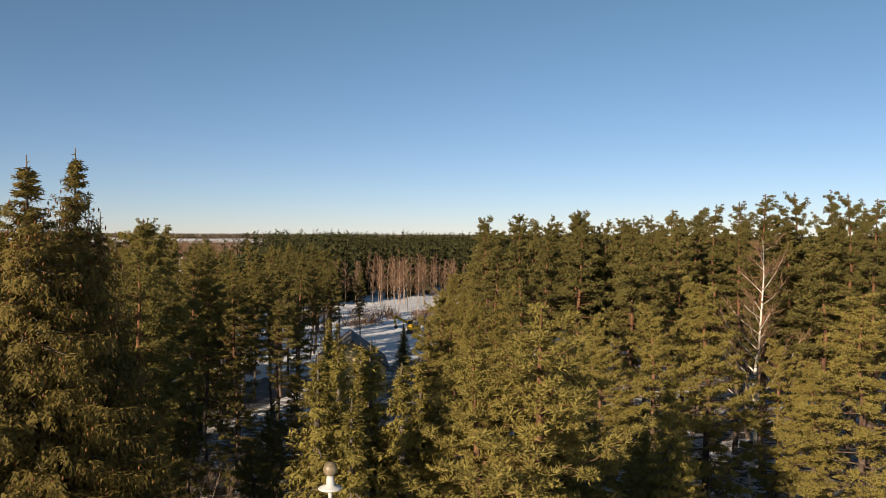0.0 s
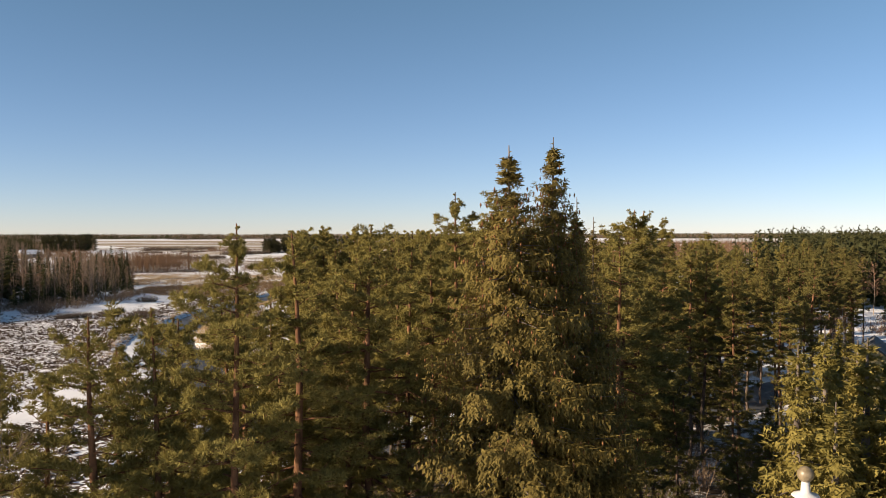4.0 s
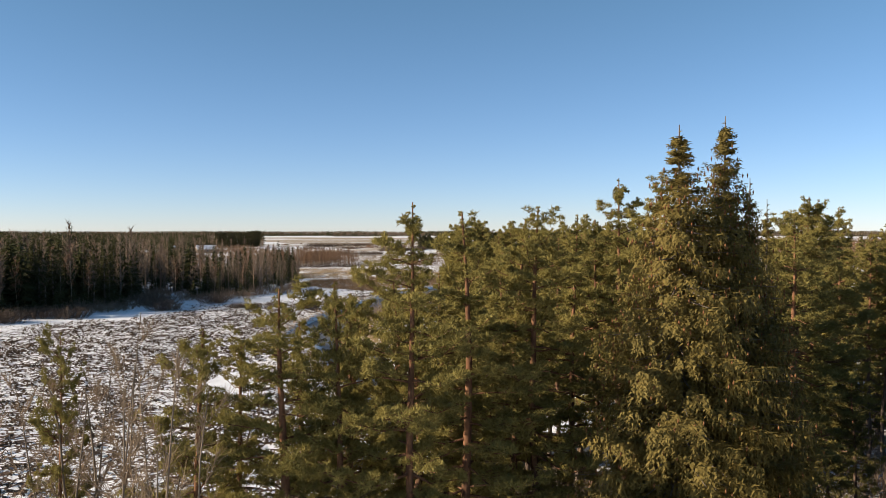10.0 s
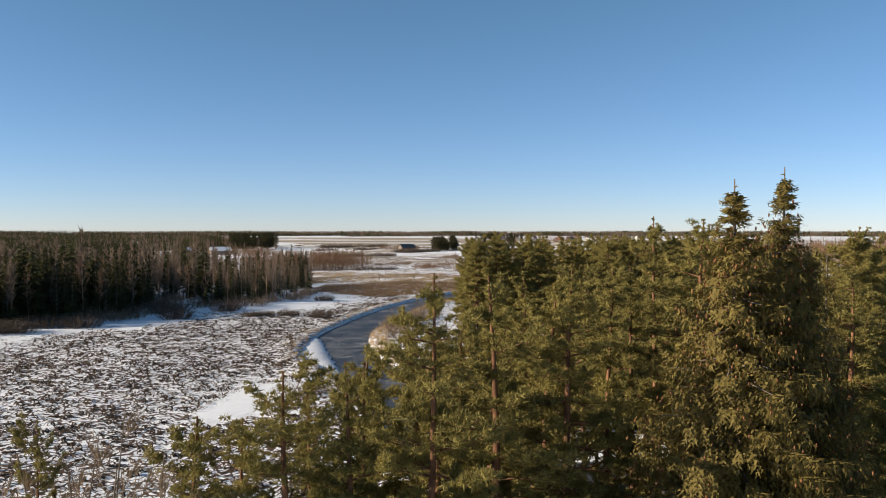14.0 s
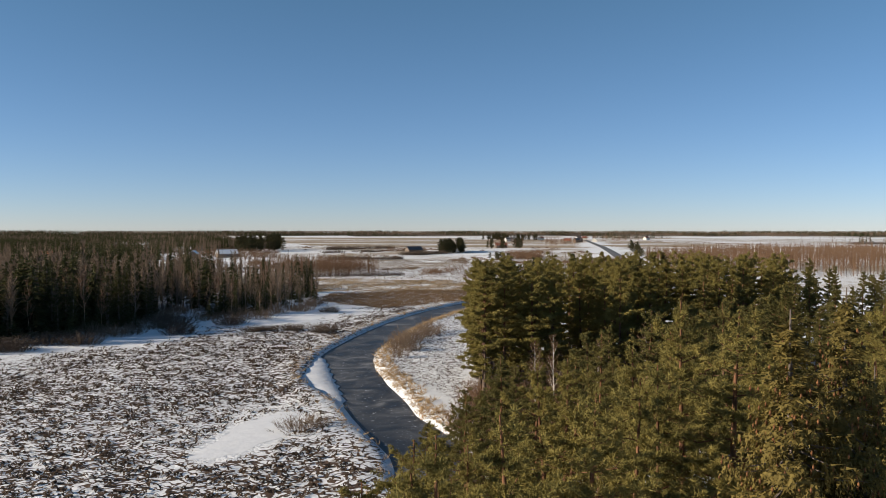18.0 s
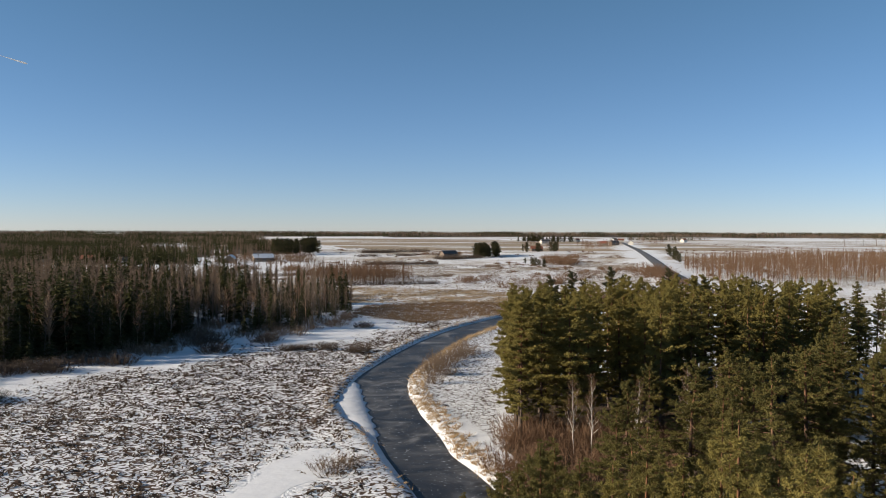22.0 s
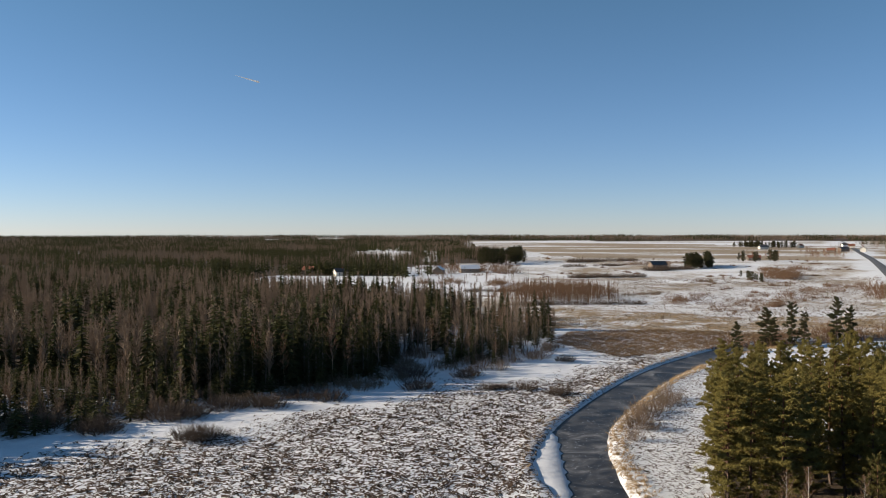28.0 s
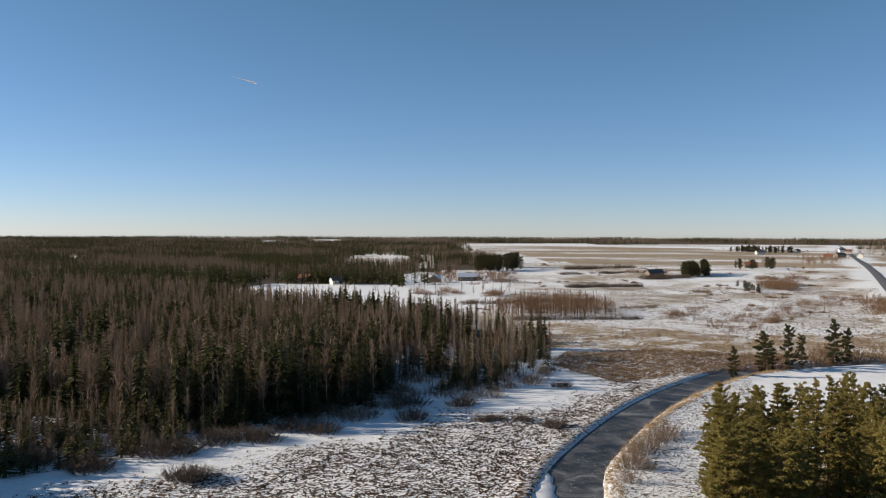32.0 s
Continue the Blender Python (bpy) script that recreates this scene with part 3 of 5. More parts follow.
def spruce_meshes(seed, h=20.0, spread=3.0, levels=40, per=7, step=0.15, mat=None, coned=False, low=0.05, row=5, fine=1.0, hang=0.7, blunt=0.74):
    """Sagging boughs whose tips turn up; from each hang combs of side sprays, set with short blades."""
    r = np.random.default_rng(seed)
    pieces = [tube([(0, 0, 0), (0.03, 0, h * 0.3), (0, 0.04, h * 0.7), (0, 0, h)], [0.27, 0.2, 0.1, 0.012], 7)]
    at, way, face, ln, wd, cones = [], [], [], [], [], []
    side_heavy = r.uniform(0, 6.3)
    for i in range(levels):
        u = (i + r.uniform(0, 0.9)) / levels
        z0 = h * (low + (0.975 - low) * u)
        n = per if u < 0.85 else max(4, per - 2)
        for j in range(n):
            z = z0 + r.normal(0, 0.2)
            az = j * 2 * np.pi / n + i * 1.1 + r.normal(0, 0.4)
            reach = (spread * (1 - u) ** blunt * (1 - 0.3 * smooth(0.78, 0.95, u)) + 0.07) * r.choice([0.5, 0.75, 0.9, 1.0, 1.12]) * (1 + 0.14 * np.cos(az - side_heavy))
            out = np.array([np.cos(az), np.sin(az), 0])
            side = np.array([-out[1], out[0], 0])
            k = max(3, int(reach / step))
            s = np.linspace(0.18, 1.0, k)
            sag = 1 - 0.6 * smooth(0.85, 0.98, u)
            fall = (-0.5 * s + 0.32 * s**2.6) * reach * sag + (1 - sag) * 0.2 * s * reach
            line = out * (s * reach)[:, None] + np.column_stack([0 * s, 0 * s, z + fall])
            if reach > 0.7:
                last = -1 if r.random() < 0.12 else k // 2
                pieces.append(tube(line[[0, k // 4, last]], [0.035, 0.025, 0.006], 3))
            drop = hang * sag * min(1.0, 0.25 + reach / 2.2) * r.uniform(0.6, 1.2)
            for sgn in (-1, 1):
                fan = sgn * r.uniform(0.05, 1.0, k) * (0.1 + 0.22 * min(1, reach / 2)) * (1.15 - 0.7 * s)
                top = line + side * fan[:, None] + np.column_stack([0 * s, 0 * s, -0.25 * np.abs(fan)])
                length = drop * r.uniform(0.35, 1.0, k) * (1.1 - 0.55 * s)
                swing = out * r.uniform(0.0, 0.35, (k, 1)) + side * (sgn * r.uniform(0.0, 0.25, (k, 1)))
                for q in range(row):
                    t = q / row
                    p = top + (swing + [0, 0, -1]) * (length * t)[:, None] + r.normal(0, 0.025, (k, 3))
                    alt = 1 if q % 2 else -1
                    at.append(p)
                    way.append(out * r.uniform(0.05, 0.35, (k, 1)) + side * (alt * r.uniform(0.1, 0.6, (k, 1))) + np.array([0, 0, 1.0]) * (sag * r.uniform(-1.2, -0.3, (k, 1)) + (1 - sag) * r.uniform(-0.2, 0.8, (k, 1))))
                    face.append(np.tile(out * 0.8 + [0, 0, 0.5], (k, 1)))
                    ln.append(fine * r.uniform(0.1, 0.24, k) * (0.6 + 0.4 * (1 - u)))
                    wd.append(fine * r.uniform(0.035, 0.065, k) * (1.15 - 0.6 * t))
            for again in range(2):
                at.append(line + r.normal(0, 0.03, (k, 3)))
                way.append(out * r.uniform(0.5, 1.0, (k, 1)) + side * r.uniform(-0.9, 0.9, (k, 1)) + [0, 0, 0.12])
                face.append(np.tile([0, 0, 1.0] + out * 0.3, (k, 1)))
                ln.append(fine * r.uniform(0.14, 0.3, k) * (0.55 + 0.45 * (1 - u)))
                wd.append(fine * r.uniform(0.04, 0.075, k))
            if coned and 0.45 < u < 0.95 and r.random() < 0.8:
                for q in range(2):
                    cones.append(line[-1] * 0.9 + np.array([0, 0, z]) * 0.1 + r.normal(0, 0.2, 3) - [0, 0, 0.15])
    at.append(np.column_stack([np.zeros((40, 2)), h * np.linspace(0.9, 0.99, 40)]))
    way.append(r.normal(0, 0.6, (40, 3)) + [0, 0, 0.5])
    face.append(r.normal(0, 1, (40, 3)))
    ln.append(np.linspace(0.3, 0.14, 40) * fine)
    wd.append(np.full(40, 0.045 * fine))
    crown = turned_blades(np.concatenate(at), np.concatenate(way), np.concatenate(face), np.concatenate(ln), np.concatenate(wd), r)
    tv, tf = joined(pieces)
    out = [tri_mesh("spruce_trunk", tv, tf, MAT_BARK, True), tri_mesh("spruce_crown", *crown, mat or MAT_SPRUCE)]
    if coned:
        c = np.array(cones)
        oct_v = np.array([(0, 0, 0.03), (0.028, 0, -0.05), (0, 0.028, -0.05), (-0.028, 0, -0.05), (0, -0.028, -0.05), (0, 0, -0.15)])
        oct_f = np.array([(0, 1, 2), (0, 2, 3), (0, 3, 4), (0, 4, 1), (5, 2, 1), (5, 3, 2), (5, 4, 3), (5, 1, 4)])
        v = (c[:, None] + oct_v[None] * 0.95).reshape(-1, 3)
        f = (np.arange(len(c))[:, None, None] * 6 + oct_f[None]).reshape(-1, 3)
        out.append(tri_mesh("cone_mass", v, f, MAT_CONE))
    return out


def bare_meshes(seed, h=14.0, limbs=26, twigs=16, spread=2.2, bark=None, stems=1, twig=None, fine=0.03, stout=0.13, low=0.28):
    r = np.random.default_rng(seed)
    pieces, at, way, ln = [], [], [], []
    for s in range(stems):
        tilt = r.normal(0, 0.035 if stems == 1 else 0.13, 2)
        zs = np.linspace(0, h * r.uniform(0.75, 1.0) if s else h, 9)
        bend = np.cumsum(r.normal(0, 0.09, (9, 2)), 0)
        bend -= bend[0]
        spine = np.column_stack([tilt[0] * zs + bend[:, 0], tilt[1] * zs + bend[:, 1], zs])
        pieces.append(tube(spine, np.interp(zs, [0, h], [stout, 0.01]), 6))
        count = limbs // stems
        for i in range(count):
            u = (i + r.uniform(0, 0.8)) / count
            z = zs[-1] * (low + (0.97 - low) * u)
            root = np.array([np.interp(z, zs, spine[:, 0]), np.interp(z, zs, spine[:, 1]), z])
            az = i * 2.4 + r.normal(0, 0.6)
            reach = spread * (1 - 0.75 * u) * r.uniform(0.45, 1.15)
            end = root + [np.cos(az) * reach, np.sin(az) * reach, reach * r.uniform(0.9, 2.0)]
            midp = (root + end) / 2 + np.array([np.cos(az), np.sin(az), 0]) * 0.16 * reach + r.normal(0, 0.06, 3)
            thin = 0.35 * stout * (1.25 - u)
            pieces.append(tube([root, midp, end], [thin, thin * 0.55, 0.004], 3))
            t = r.uniform(0.2, 1, twigs)[:, None]
            p = root * (1 - t) ** 2 + 2 * midp * t * (1 - t) + end * t * t
            w = (end - root) / reach * 0.5 + r.normal(0, 0.4, (twigs, 3)) + [0, 0, 0.25]
            l = r.uniform(0.4, 1.2, twigs) * (1.1 - 0.55 * u)
            at += [p, p + w / np.linalg.norm(w, axis=1, keepdims=True) * l[:, None] * 0.45]
            way += [w, w + r.normal(0, 0.5, (twigs, 3))]
            ln += [l, l * 0.6]
    at, way, ln = np.concatenate(at), np.concatenate(way), np.concatenate(ln)
    crown = blades(at, way, ln, np.full(len(at), fine), r)
    tv, tf = joined(pieces)
    return tri_mesh("bare_trunk", tv, tf, bark or MAT_BIRCH_BARK, True), tri_mesh("bare_twigs", *crown, twig or MAT_TWIG)


def bush_shape(seed, size, stems):
    """A rounded mound of many upright stems with fine twigs."""
    r = np.random.default_rng(seed)
    base = np.column_stack([r.normal(0, size * 0.32, (stems, 2)).clip(-0.6 * size, 0.6 * size), np.full(stems, -0.05)])
    way = np.column_stack([base[:, :2] / size * 0.9 + r.normal(0, 0.2, (stems, 2)), np.ones(stems)])
    ln = size * r.uniform(0.5, 1.0, stems) * np.exp(-0.5 * (np.hypot(*base[:, :2].T) / (0.62 * size)) ** 2)
    v1 = blades(base, way, ln, np.full(stems, 0.016 * size), r)
    w = way / np.linalg.norm(way, axis=1, keepdims=True)
    t = r.uniform(0.15, 0.98, (stems, 16))
    at = (base[:, None] + w[:, None] * (t * ln[:, None])[..., None]).reshape(-1, 3)
    wy = np.repeat(w, 16, 0) + r.normal(0, 0.5, (stems * 16, 3))
    v2 = blades(at, wy, size * r.uniform(0.08, 0.22, len(at)), np.full(len(at), 0.012 * size), r)
    return joined([v1, v2])


def bush_meshes(seed, size=1.6, stems=70, mat=None):
    return [tri_mesh("bush_stems", *bush_shape(seed, size, stems), mat or MAT_TWIG)]


KINDS = {
    "pine": ("pine_tree", ("trunk", "crown"), 18.0, [pine_meshes(s, base=b, spread=w, limbs=l) for s, b, w, l in ((1, 0.4, 1.85, 62), (2, 0.34, 2.05, 64), (3, 0.48, 1.8, 56), (4, 0.28, 1.9, 68), (18, 0.44, 2.15, 56))]),
    "round_pine": ("pine_tree", ("trunk", "crown"), 18.0, [pine_meshes(19, base=0.3, spread=2.4, limbs=90, full=0.55, puff=0.22, close=0.11)]),
    "low_pine": ("pine_tree", ("trunk", "crown"), 17.0, [pine_meshes(s, h=17, base=b, spread=w, limbs=64, puff=0.3, count=26, wide=0.095, full=0.52, close=0.26) for s, b, w in ((5, 0.16, 2.1), (6, 0.1, 1.9), (7, 0.2, 2.3), (17, 0.14, 1.8))]),
    "slim_pine": ("pine_tree", ("trunk", "crown"), 15.0, [pine_meshes(s, h=15, base=b, spread=1.75, limbs=58, full=0.42, close=0.18) for s, b in ((14, 0.3), (15, 0.36), (16, 0.24))]),
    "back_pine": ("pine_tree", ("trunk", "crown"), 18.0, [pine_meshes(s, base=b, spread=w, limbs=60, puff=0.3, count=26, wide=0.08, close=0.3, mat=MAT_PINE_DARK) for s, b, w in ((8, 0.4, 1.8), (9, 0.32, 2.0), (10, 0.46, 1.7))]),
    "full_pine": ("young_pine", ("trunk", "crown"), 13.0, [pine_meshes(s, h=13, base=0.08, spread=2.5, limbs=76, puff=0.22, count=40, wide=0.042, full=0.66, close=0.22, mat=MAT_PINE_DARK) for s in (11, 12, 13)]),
    "sunny_pine": ("young_pine", ("trunk", "crown"), 13.0, [pine_meshes(s, h=13, base=0.08, spread=2.5, limbs=76, puff=0.22, count=40, wide=0.042, full=0.66, close=0.22, mat=MAT_PINE_SUNNY) for s in (83, 84, 85)]),
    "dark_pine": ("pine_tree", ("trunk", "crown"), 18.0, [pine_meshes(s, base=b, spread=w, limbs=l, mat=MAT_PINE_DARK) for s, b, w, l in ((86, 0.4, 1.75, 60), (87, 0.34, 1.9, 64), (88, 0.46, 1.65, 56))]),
    "spruce": ("spruce_tree", ("trunk", "crown"), 20.0, [spruce_meshes(s, levels=70, per=8, hang=0.6) for s in (21, 22)]),
    "cone_spruce": ("spruce_tree", ("trunk", "crown", "cone_mass"), 20.0, [spruce_meshes(s, coned=True, spread=4.0, levels=90, per=10, step=0.12, row=7, hang=1.15, blunt=0.72) for s in (23, 24)]),
    "young_spruce": ("spruce_tree", ("trunk", "crown"), 12.0, [spruce_meshes(s, h=12, spread=1.8, levels=60, per=8, step=0.13, hang=0.4, mat=MAT_SPRUCE_YOUNG) for s in (25, 26)]),
    "birch": ("birch_tree", ("trunk", "crown"), 14.0, [bare_meshes(s, limbs=38, twigs=26, twig=MAT_TWIG_RED, fine=0.034) for s in (31, 32, 33)]),
    "alder": ("bare_tree", ("trunk", "crown"), 14.0, [bare_meshes(s, stems=4, bark=MAT_ALDER, limbs=72, twigs=24, spread=1.5, stout=0.075, fine=0.016, low=0.16, twig=MAT_TWIG_TAN) for s in (41, 42)]),
    "wood_birch": ("birch_tree", ("trunk", "crown"), 13.0, [bare_meshes(s, h=13, limbs=24, twigs=16, spread=1.5, fine=0.05, stout=0.075, low=0.32, bark=MAT_BIRCH_TAN, twig=MAT_TWIG_STAND) for s in (51, 52, 53)]),
    "edge_birch": ("bare_tree", ("trunk", "crown"), 13.0, [bare_meshes(s, h=13, limbs=22, twigs=14, spread=1.6, fine=0.05, bark=MAT_BARK, low=0.2) for s in (54, 55, 56)]),
    "wood_spruce": ("spruce_tree", ("trunk", "crown"), 13.0, [spruce_meshes(s, h=13, spread=1.9, levels=26, per=6, step=0.3, mat=MAT_WOOD_GREEN, row=2, fine=2.2, hang=0.5) for s in (61, 62)]),
    "grove_pine": ("conifer_tree", ("trunk", "crown"), 12.0, [pine_meshes(s, h=12, base=0.08, spread=2.4, limbs=44, puff=0.5, count=20, wide=0.24, full=0.36, close=0.5, mat=MAT_GROVE) for s in (81, 82)]),
    "bush": ("bush", ("",), 1.6, [bush_meshes(s) for s in (71, 72, 73)]),
    "dense_bush": ("bush", ("",), 1.6, [bush_meshes(s, stems=190, mat=MAT_TWIG_DARK) for s in (86, 87, 88)]),
    "red_bush": ("bush", ("",), 1.6, [bush_meshes(s, mat=MAT_TWIG_RED) for s in (74, 75)]),
    "saplings": ("sapling_clump", ("",), 5.0, [bush_meshes(s, size=5.0, stems=46, mat=MAT_TWIG_RED) for s in (76, 77)]),
}
tree_rng = np.random.default_rng(5)


def plant(kind, x, y, h, label, category="tree", group="", wide=1.0):
    name, names, size, variants = KINDS[kind]
    meshes = variants[int(tree_rng.integers(len(variants)))]
    k = h / size
    wide *= float(tree_rng.uniform(0.86, 1.18))
    thing = new(name, meshes[0] if len(meshes) == 1 else None)
    thing.matrix_world = pose(x, y, ground_at(x, y) - 0.05, 0, 0, float(tree_rng.uniform(0, 360))) @ Matrix.Diagonal((k * wide, k * wide, k, 1))
    for n, me in zip(names, meshes if len(meshes) > 1 else ()):
        ob = part(n, me, thing)
        if n == "cone_mass":
            tagged(ob, "brown hanging cones", kind="stuff")
    return tagged(thing, label, category, group)


def scatter(poly, count, gap, seed):
    """Places inside a polygon, at least gap apart."""
    r = np.random.default_rng(seed)
    lo, hi = np.min(poly, 0), np.max(poly, 0)
    out = []
    for _ in range(count * 30):
        p = r.uniform(lo, hi)
        if len(out) < count and inside(p[None], poly)[0] and all((p[0] - q[0]) ** 2 + (p[1] - q[1]) ** 2 > gap * gap for q in out):
            out.append(p)
    return out

# the pair of tall spruces and the pines round them
PINE_LABEL = "tall pine with an orange upper trunk and olive crown"
for x, y, h in ((14.8, 20.6, 19.6), (16.8, 21.2, 20.0)):
    plant("cone_spruce", x, y, h, "tall old spruce hung with brown cones and drooping sprays", group="tall spruces", wide=1.22)
for x, y, h in ((18.0, 21.6, 18.2), (19.6, 22.8, 17.6)):
    plant("spruce", x, y, h, "dark spruce close behind the tall pair", group="tall spruces", wide=0.95)
NEAR_PINES = [(7.0, 21.1, 17.3), (9.2, 22.5, 17.1), (11.6, 25.9, 16.9), (11.6, 23.7, 17.3), (14.2, 26.9, 17.1), (16.7, 29.0, 17.0),
              (19.5, 32.5, 18.9), (19.0, 28.6, 18.7), (21.6, 30.5, 17.6), (15.0, 34.0, 16.4), (19.8, 37.0, 16.4), (21.6, 43.0, 16.4), (24.4, 41.6, 16.6),
              (25.4, 35.7, 17.0), (17.8, 39.0, 15.8), (28.5, 47.0, 16.0), (29.5, 33.0, 16.2), (34.0, 38.0, 17.8), (26.0, 29.0, 16.4), (22.5, 25.5, 17.0), (17.5, 46.3, 14.8), (19.0, 45.0, 14.4), (16.8, 50.0, 12.6), (20.5, 52.0, 13.2), (24.5, 50.5, 14.0), (18.5, 56.0, 10.2), (28.0, 54.0, 12.5), (16.6, 57.5, 9.0), (31.5, 52.5, 13.0)]
# beyond y 42 the darker needle copy adds painted shade
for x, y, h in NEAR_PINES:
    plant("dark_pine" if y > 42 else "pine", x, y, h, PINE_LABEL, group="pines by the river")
plant("round_pine", 32.2, 34.9, 18.4, "broad pine with a rounded dense crown", group="pines by the river", wide=1.1)
for x, y, h in ((3.7, 21.8, 15.0), (5.1, 22.1, 15.2), (1.5, 21.9, 14.0), (6.2, 25.0, 14.6), (-2.0, 23.4, 13.9), (4.6, 27.0, 13.6), (6.9, 29.0, 14.2), (8.4, 27.2, 14.9), (3.0, 25.4, 13.2), (9.2, 31.0, 14.6), (7.7, 24.2, 15.2), (10.2, 28.5, 15.0), (12.2, 32.0, 14.8)):
    plant("slim_pine", x, y, h, "slender pine with an open crown at the marsh edge", group="pines by the river", wide=0.95 if x > 0 else 0.55)
for x, y, h in ((-1.6, 19.8, 14.5), (0.0, 20.9, 14.2), (-2.8, 22.7, 13.4), (0.7, 19.0, 13.2), (-1.2, 25.9, 12.6)):
    plant("alder", x, y, h, "bare grey alder with thin upright twigs", group="bare trees at the marsh edge")
for x, y in scatter([(32, 46), (60, 50), (66, 72), (48, 84), (34, 60)], 26, 3.2, 11):
    if to_line(np.array([[x, y]]), RIVER)[0][0] < 5.5:
        continue
    plant("full_pine", x, y, 12.5 + 3 * tree_rng.random(), "dense bushy pine with foliage down to its foot", group="pines by the river", wide=1.05)
for x, y in ((37, 76), (48, 80), (50, 97), (33.5, 72), (53, 84), (45, 78), (21.6, 55), (23.6, 56), (19.6, 54.4)):
    plant("full_pine", x, y, 9.5 + 3.5 * tree_rng.random(), "dense bushy pine with foliage down to its foot", group="pines by the river", wide=1.1)
for x, y in scatter([(62, 84), (84, 82), (100, 98), (84, 108), (70, 100)], 18, 3.4, 125):
    plant("full_pine", x, y, 9 + 3.5 * tree_rng.random(), "dense bushy pine with foliage down to its foot", group="pines by the river", wide=1.1)
for x, y in scatter(CLUMP, 104, 2.8, 12):
    plant("low_pine", x, y, 15.6 + 2.4 * tree_rng.random(), PINE_LABEL, group="pine clump at the river bend", wide=1.05)
for x, y in ((36.5, 104), (39, 103.5), (42, 102), (38, 110), (41, 118), (44, 127), (47, 136)):
    plant("low_pine", x, y, 15.5 + 1.5 * tree_rng.random(), PINE_LABEL, group="pine clump at the river bend", wide=1.1)
for x, y, h in ((52, 92, 10.5), (46.5, 93, 9.0), (58, 96, 9.5), (41.5, 94, 9.5), (40.2, 96, 8.5)):
    plant("birch", x, y, h, "bare birch with a forked white trunk", group="birches")
for x, y in scatter([(30, 80), (58, 82), (70, 100), (52, 99), (34, 106)], 64, 1.4, 13):
    plant("red_bush", x, y, 2.2 + 1.5 * tree_rng.random(), "leafless reddish-brown thicket bush", "bush", "thicket under the pines")
for x, y in scatter([(35, 98), (52, 96), (66, 103), (50, 105), (37, 108)], 30, 1.4, 140) + scatter([(28.6, 72), (32, 72), (33.5, 92), (29.8, 92)], 12, 1.6, 148):
    plant("red_bush", x, y, 2.6 + 1.6 * tree_rng.random(), "leafless reddish-brown thicket bush", "bush", "thicket under the pines")
for x, y, h in ((86, 244, 9), (98, 254, 12), (101, 256, 9), (108, 259, 13), (113, 262, 10), (124, 266, 14), (129, 268, 11), (150, 275, 13)):
    plant("grove_pine", x, y, h, "single pine above the far river bank", group="row of pines on the far bank", wide=0.95)
for x, y in scatter([(84, 247), (130, 264), (190, 290), (190, 300), (126, 280), (90, 258)], 34, 3, 14):
    plant("saplings", x, y, 3.5 + 2.5 * tree_rng.random(), "thicket of bare grey-brown saplings", "bush", "thicket on the far bank")

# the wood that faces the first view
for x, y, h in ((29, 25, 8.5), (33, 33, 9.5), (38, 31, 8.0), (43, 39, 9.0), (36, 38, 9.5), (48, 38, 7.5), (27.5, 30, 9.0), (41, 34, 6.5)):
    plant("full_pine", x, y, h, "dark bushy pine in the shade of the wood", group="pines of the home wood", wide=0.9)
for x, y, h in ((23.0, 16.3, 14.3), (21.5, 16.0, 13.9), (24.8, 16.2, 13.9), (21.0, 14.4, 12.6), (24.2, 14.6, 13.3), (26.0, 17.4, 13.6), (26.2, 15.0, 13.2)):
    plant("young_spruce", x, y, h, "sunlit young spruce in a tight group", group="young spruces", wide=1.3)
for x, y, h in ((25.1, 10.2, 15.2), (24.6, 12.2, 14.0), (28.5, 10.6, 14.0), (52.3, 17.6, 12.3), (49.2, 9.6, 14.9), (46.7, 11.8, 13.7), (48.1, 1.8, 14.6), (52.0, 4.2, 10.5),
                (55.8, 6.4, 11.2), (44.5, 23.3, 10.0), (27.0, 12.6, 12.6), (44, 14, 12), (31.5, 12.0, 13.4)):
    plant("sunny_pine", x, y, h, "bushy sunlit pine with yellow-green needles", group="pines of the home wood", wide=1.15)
for x, y, h in ((37.1, 8.7, 12.0), (39.5, 10.5, 9.5)):
    plant("young_spruce", x, y, h, "spruce with browned cone-laden sprays", group="young spruces", wide=1.2)
BACK = [(87.3, 37.9, 19.2), (84.2, 32.3, 19.7), (83.2, 29.1, 20.2), (88.0, 27.4, 19.2), (82.0, 23.0, 19.3), (82.5, 21.1, 19.6), (78.1, 18.2, 20.0), (76.5, 15.9, 19.5), (72.9, 13.5, 20.3),
        (71.2, 11.5, 20.4), (65.6, 8.6, 20.7), (67.8, 6.7, 20.9), (64.0, 4.2, 20.8), (62.1, 2.9, 20.5), (58.1, 1.2, 19.9)]
for x, y, h in BACK:
    plant("dark_pine", x, y, h, PINE_LABEL, group="pines of the home wood")
for x, y in scatter([(56, 16), (60, -8), (110, -30), (130, 20), (112, 44), (84, 42), (62, 28)], 75, 4.2, 15):
    plant("back_pine", x, y, 17.5 + 2.5 * tree_rng.random(), PINE_LABEL, group="pines of the home wood", wide=1.05)
plant("birch", 57.6, 8.2, 17.3, "tall birch with a forked white trunk and reddish twigs", group="birches", wide=1.1)
for x, y, h in ((64.5, 63.0, 14.3), (86.9, 67.8, 11.3), (80.9, 59.1, 9.2), (66.7, 21.9, 10.5), (69, 20, 9.5)):
    plant("birch", x, y, h, "slim bare birch with a white trunk", group="birches")
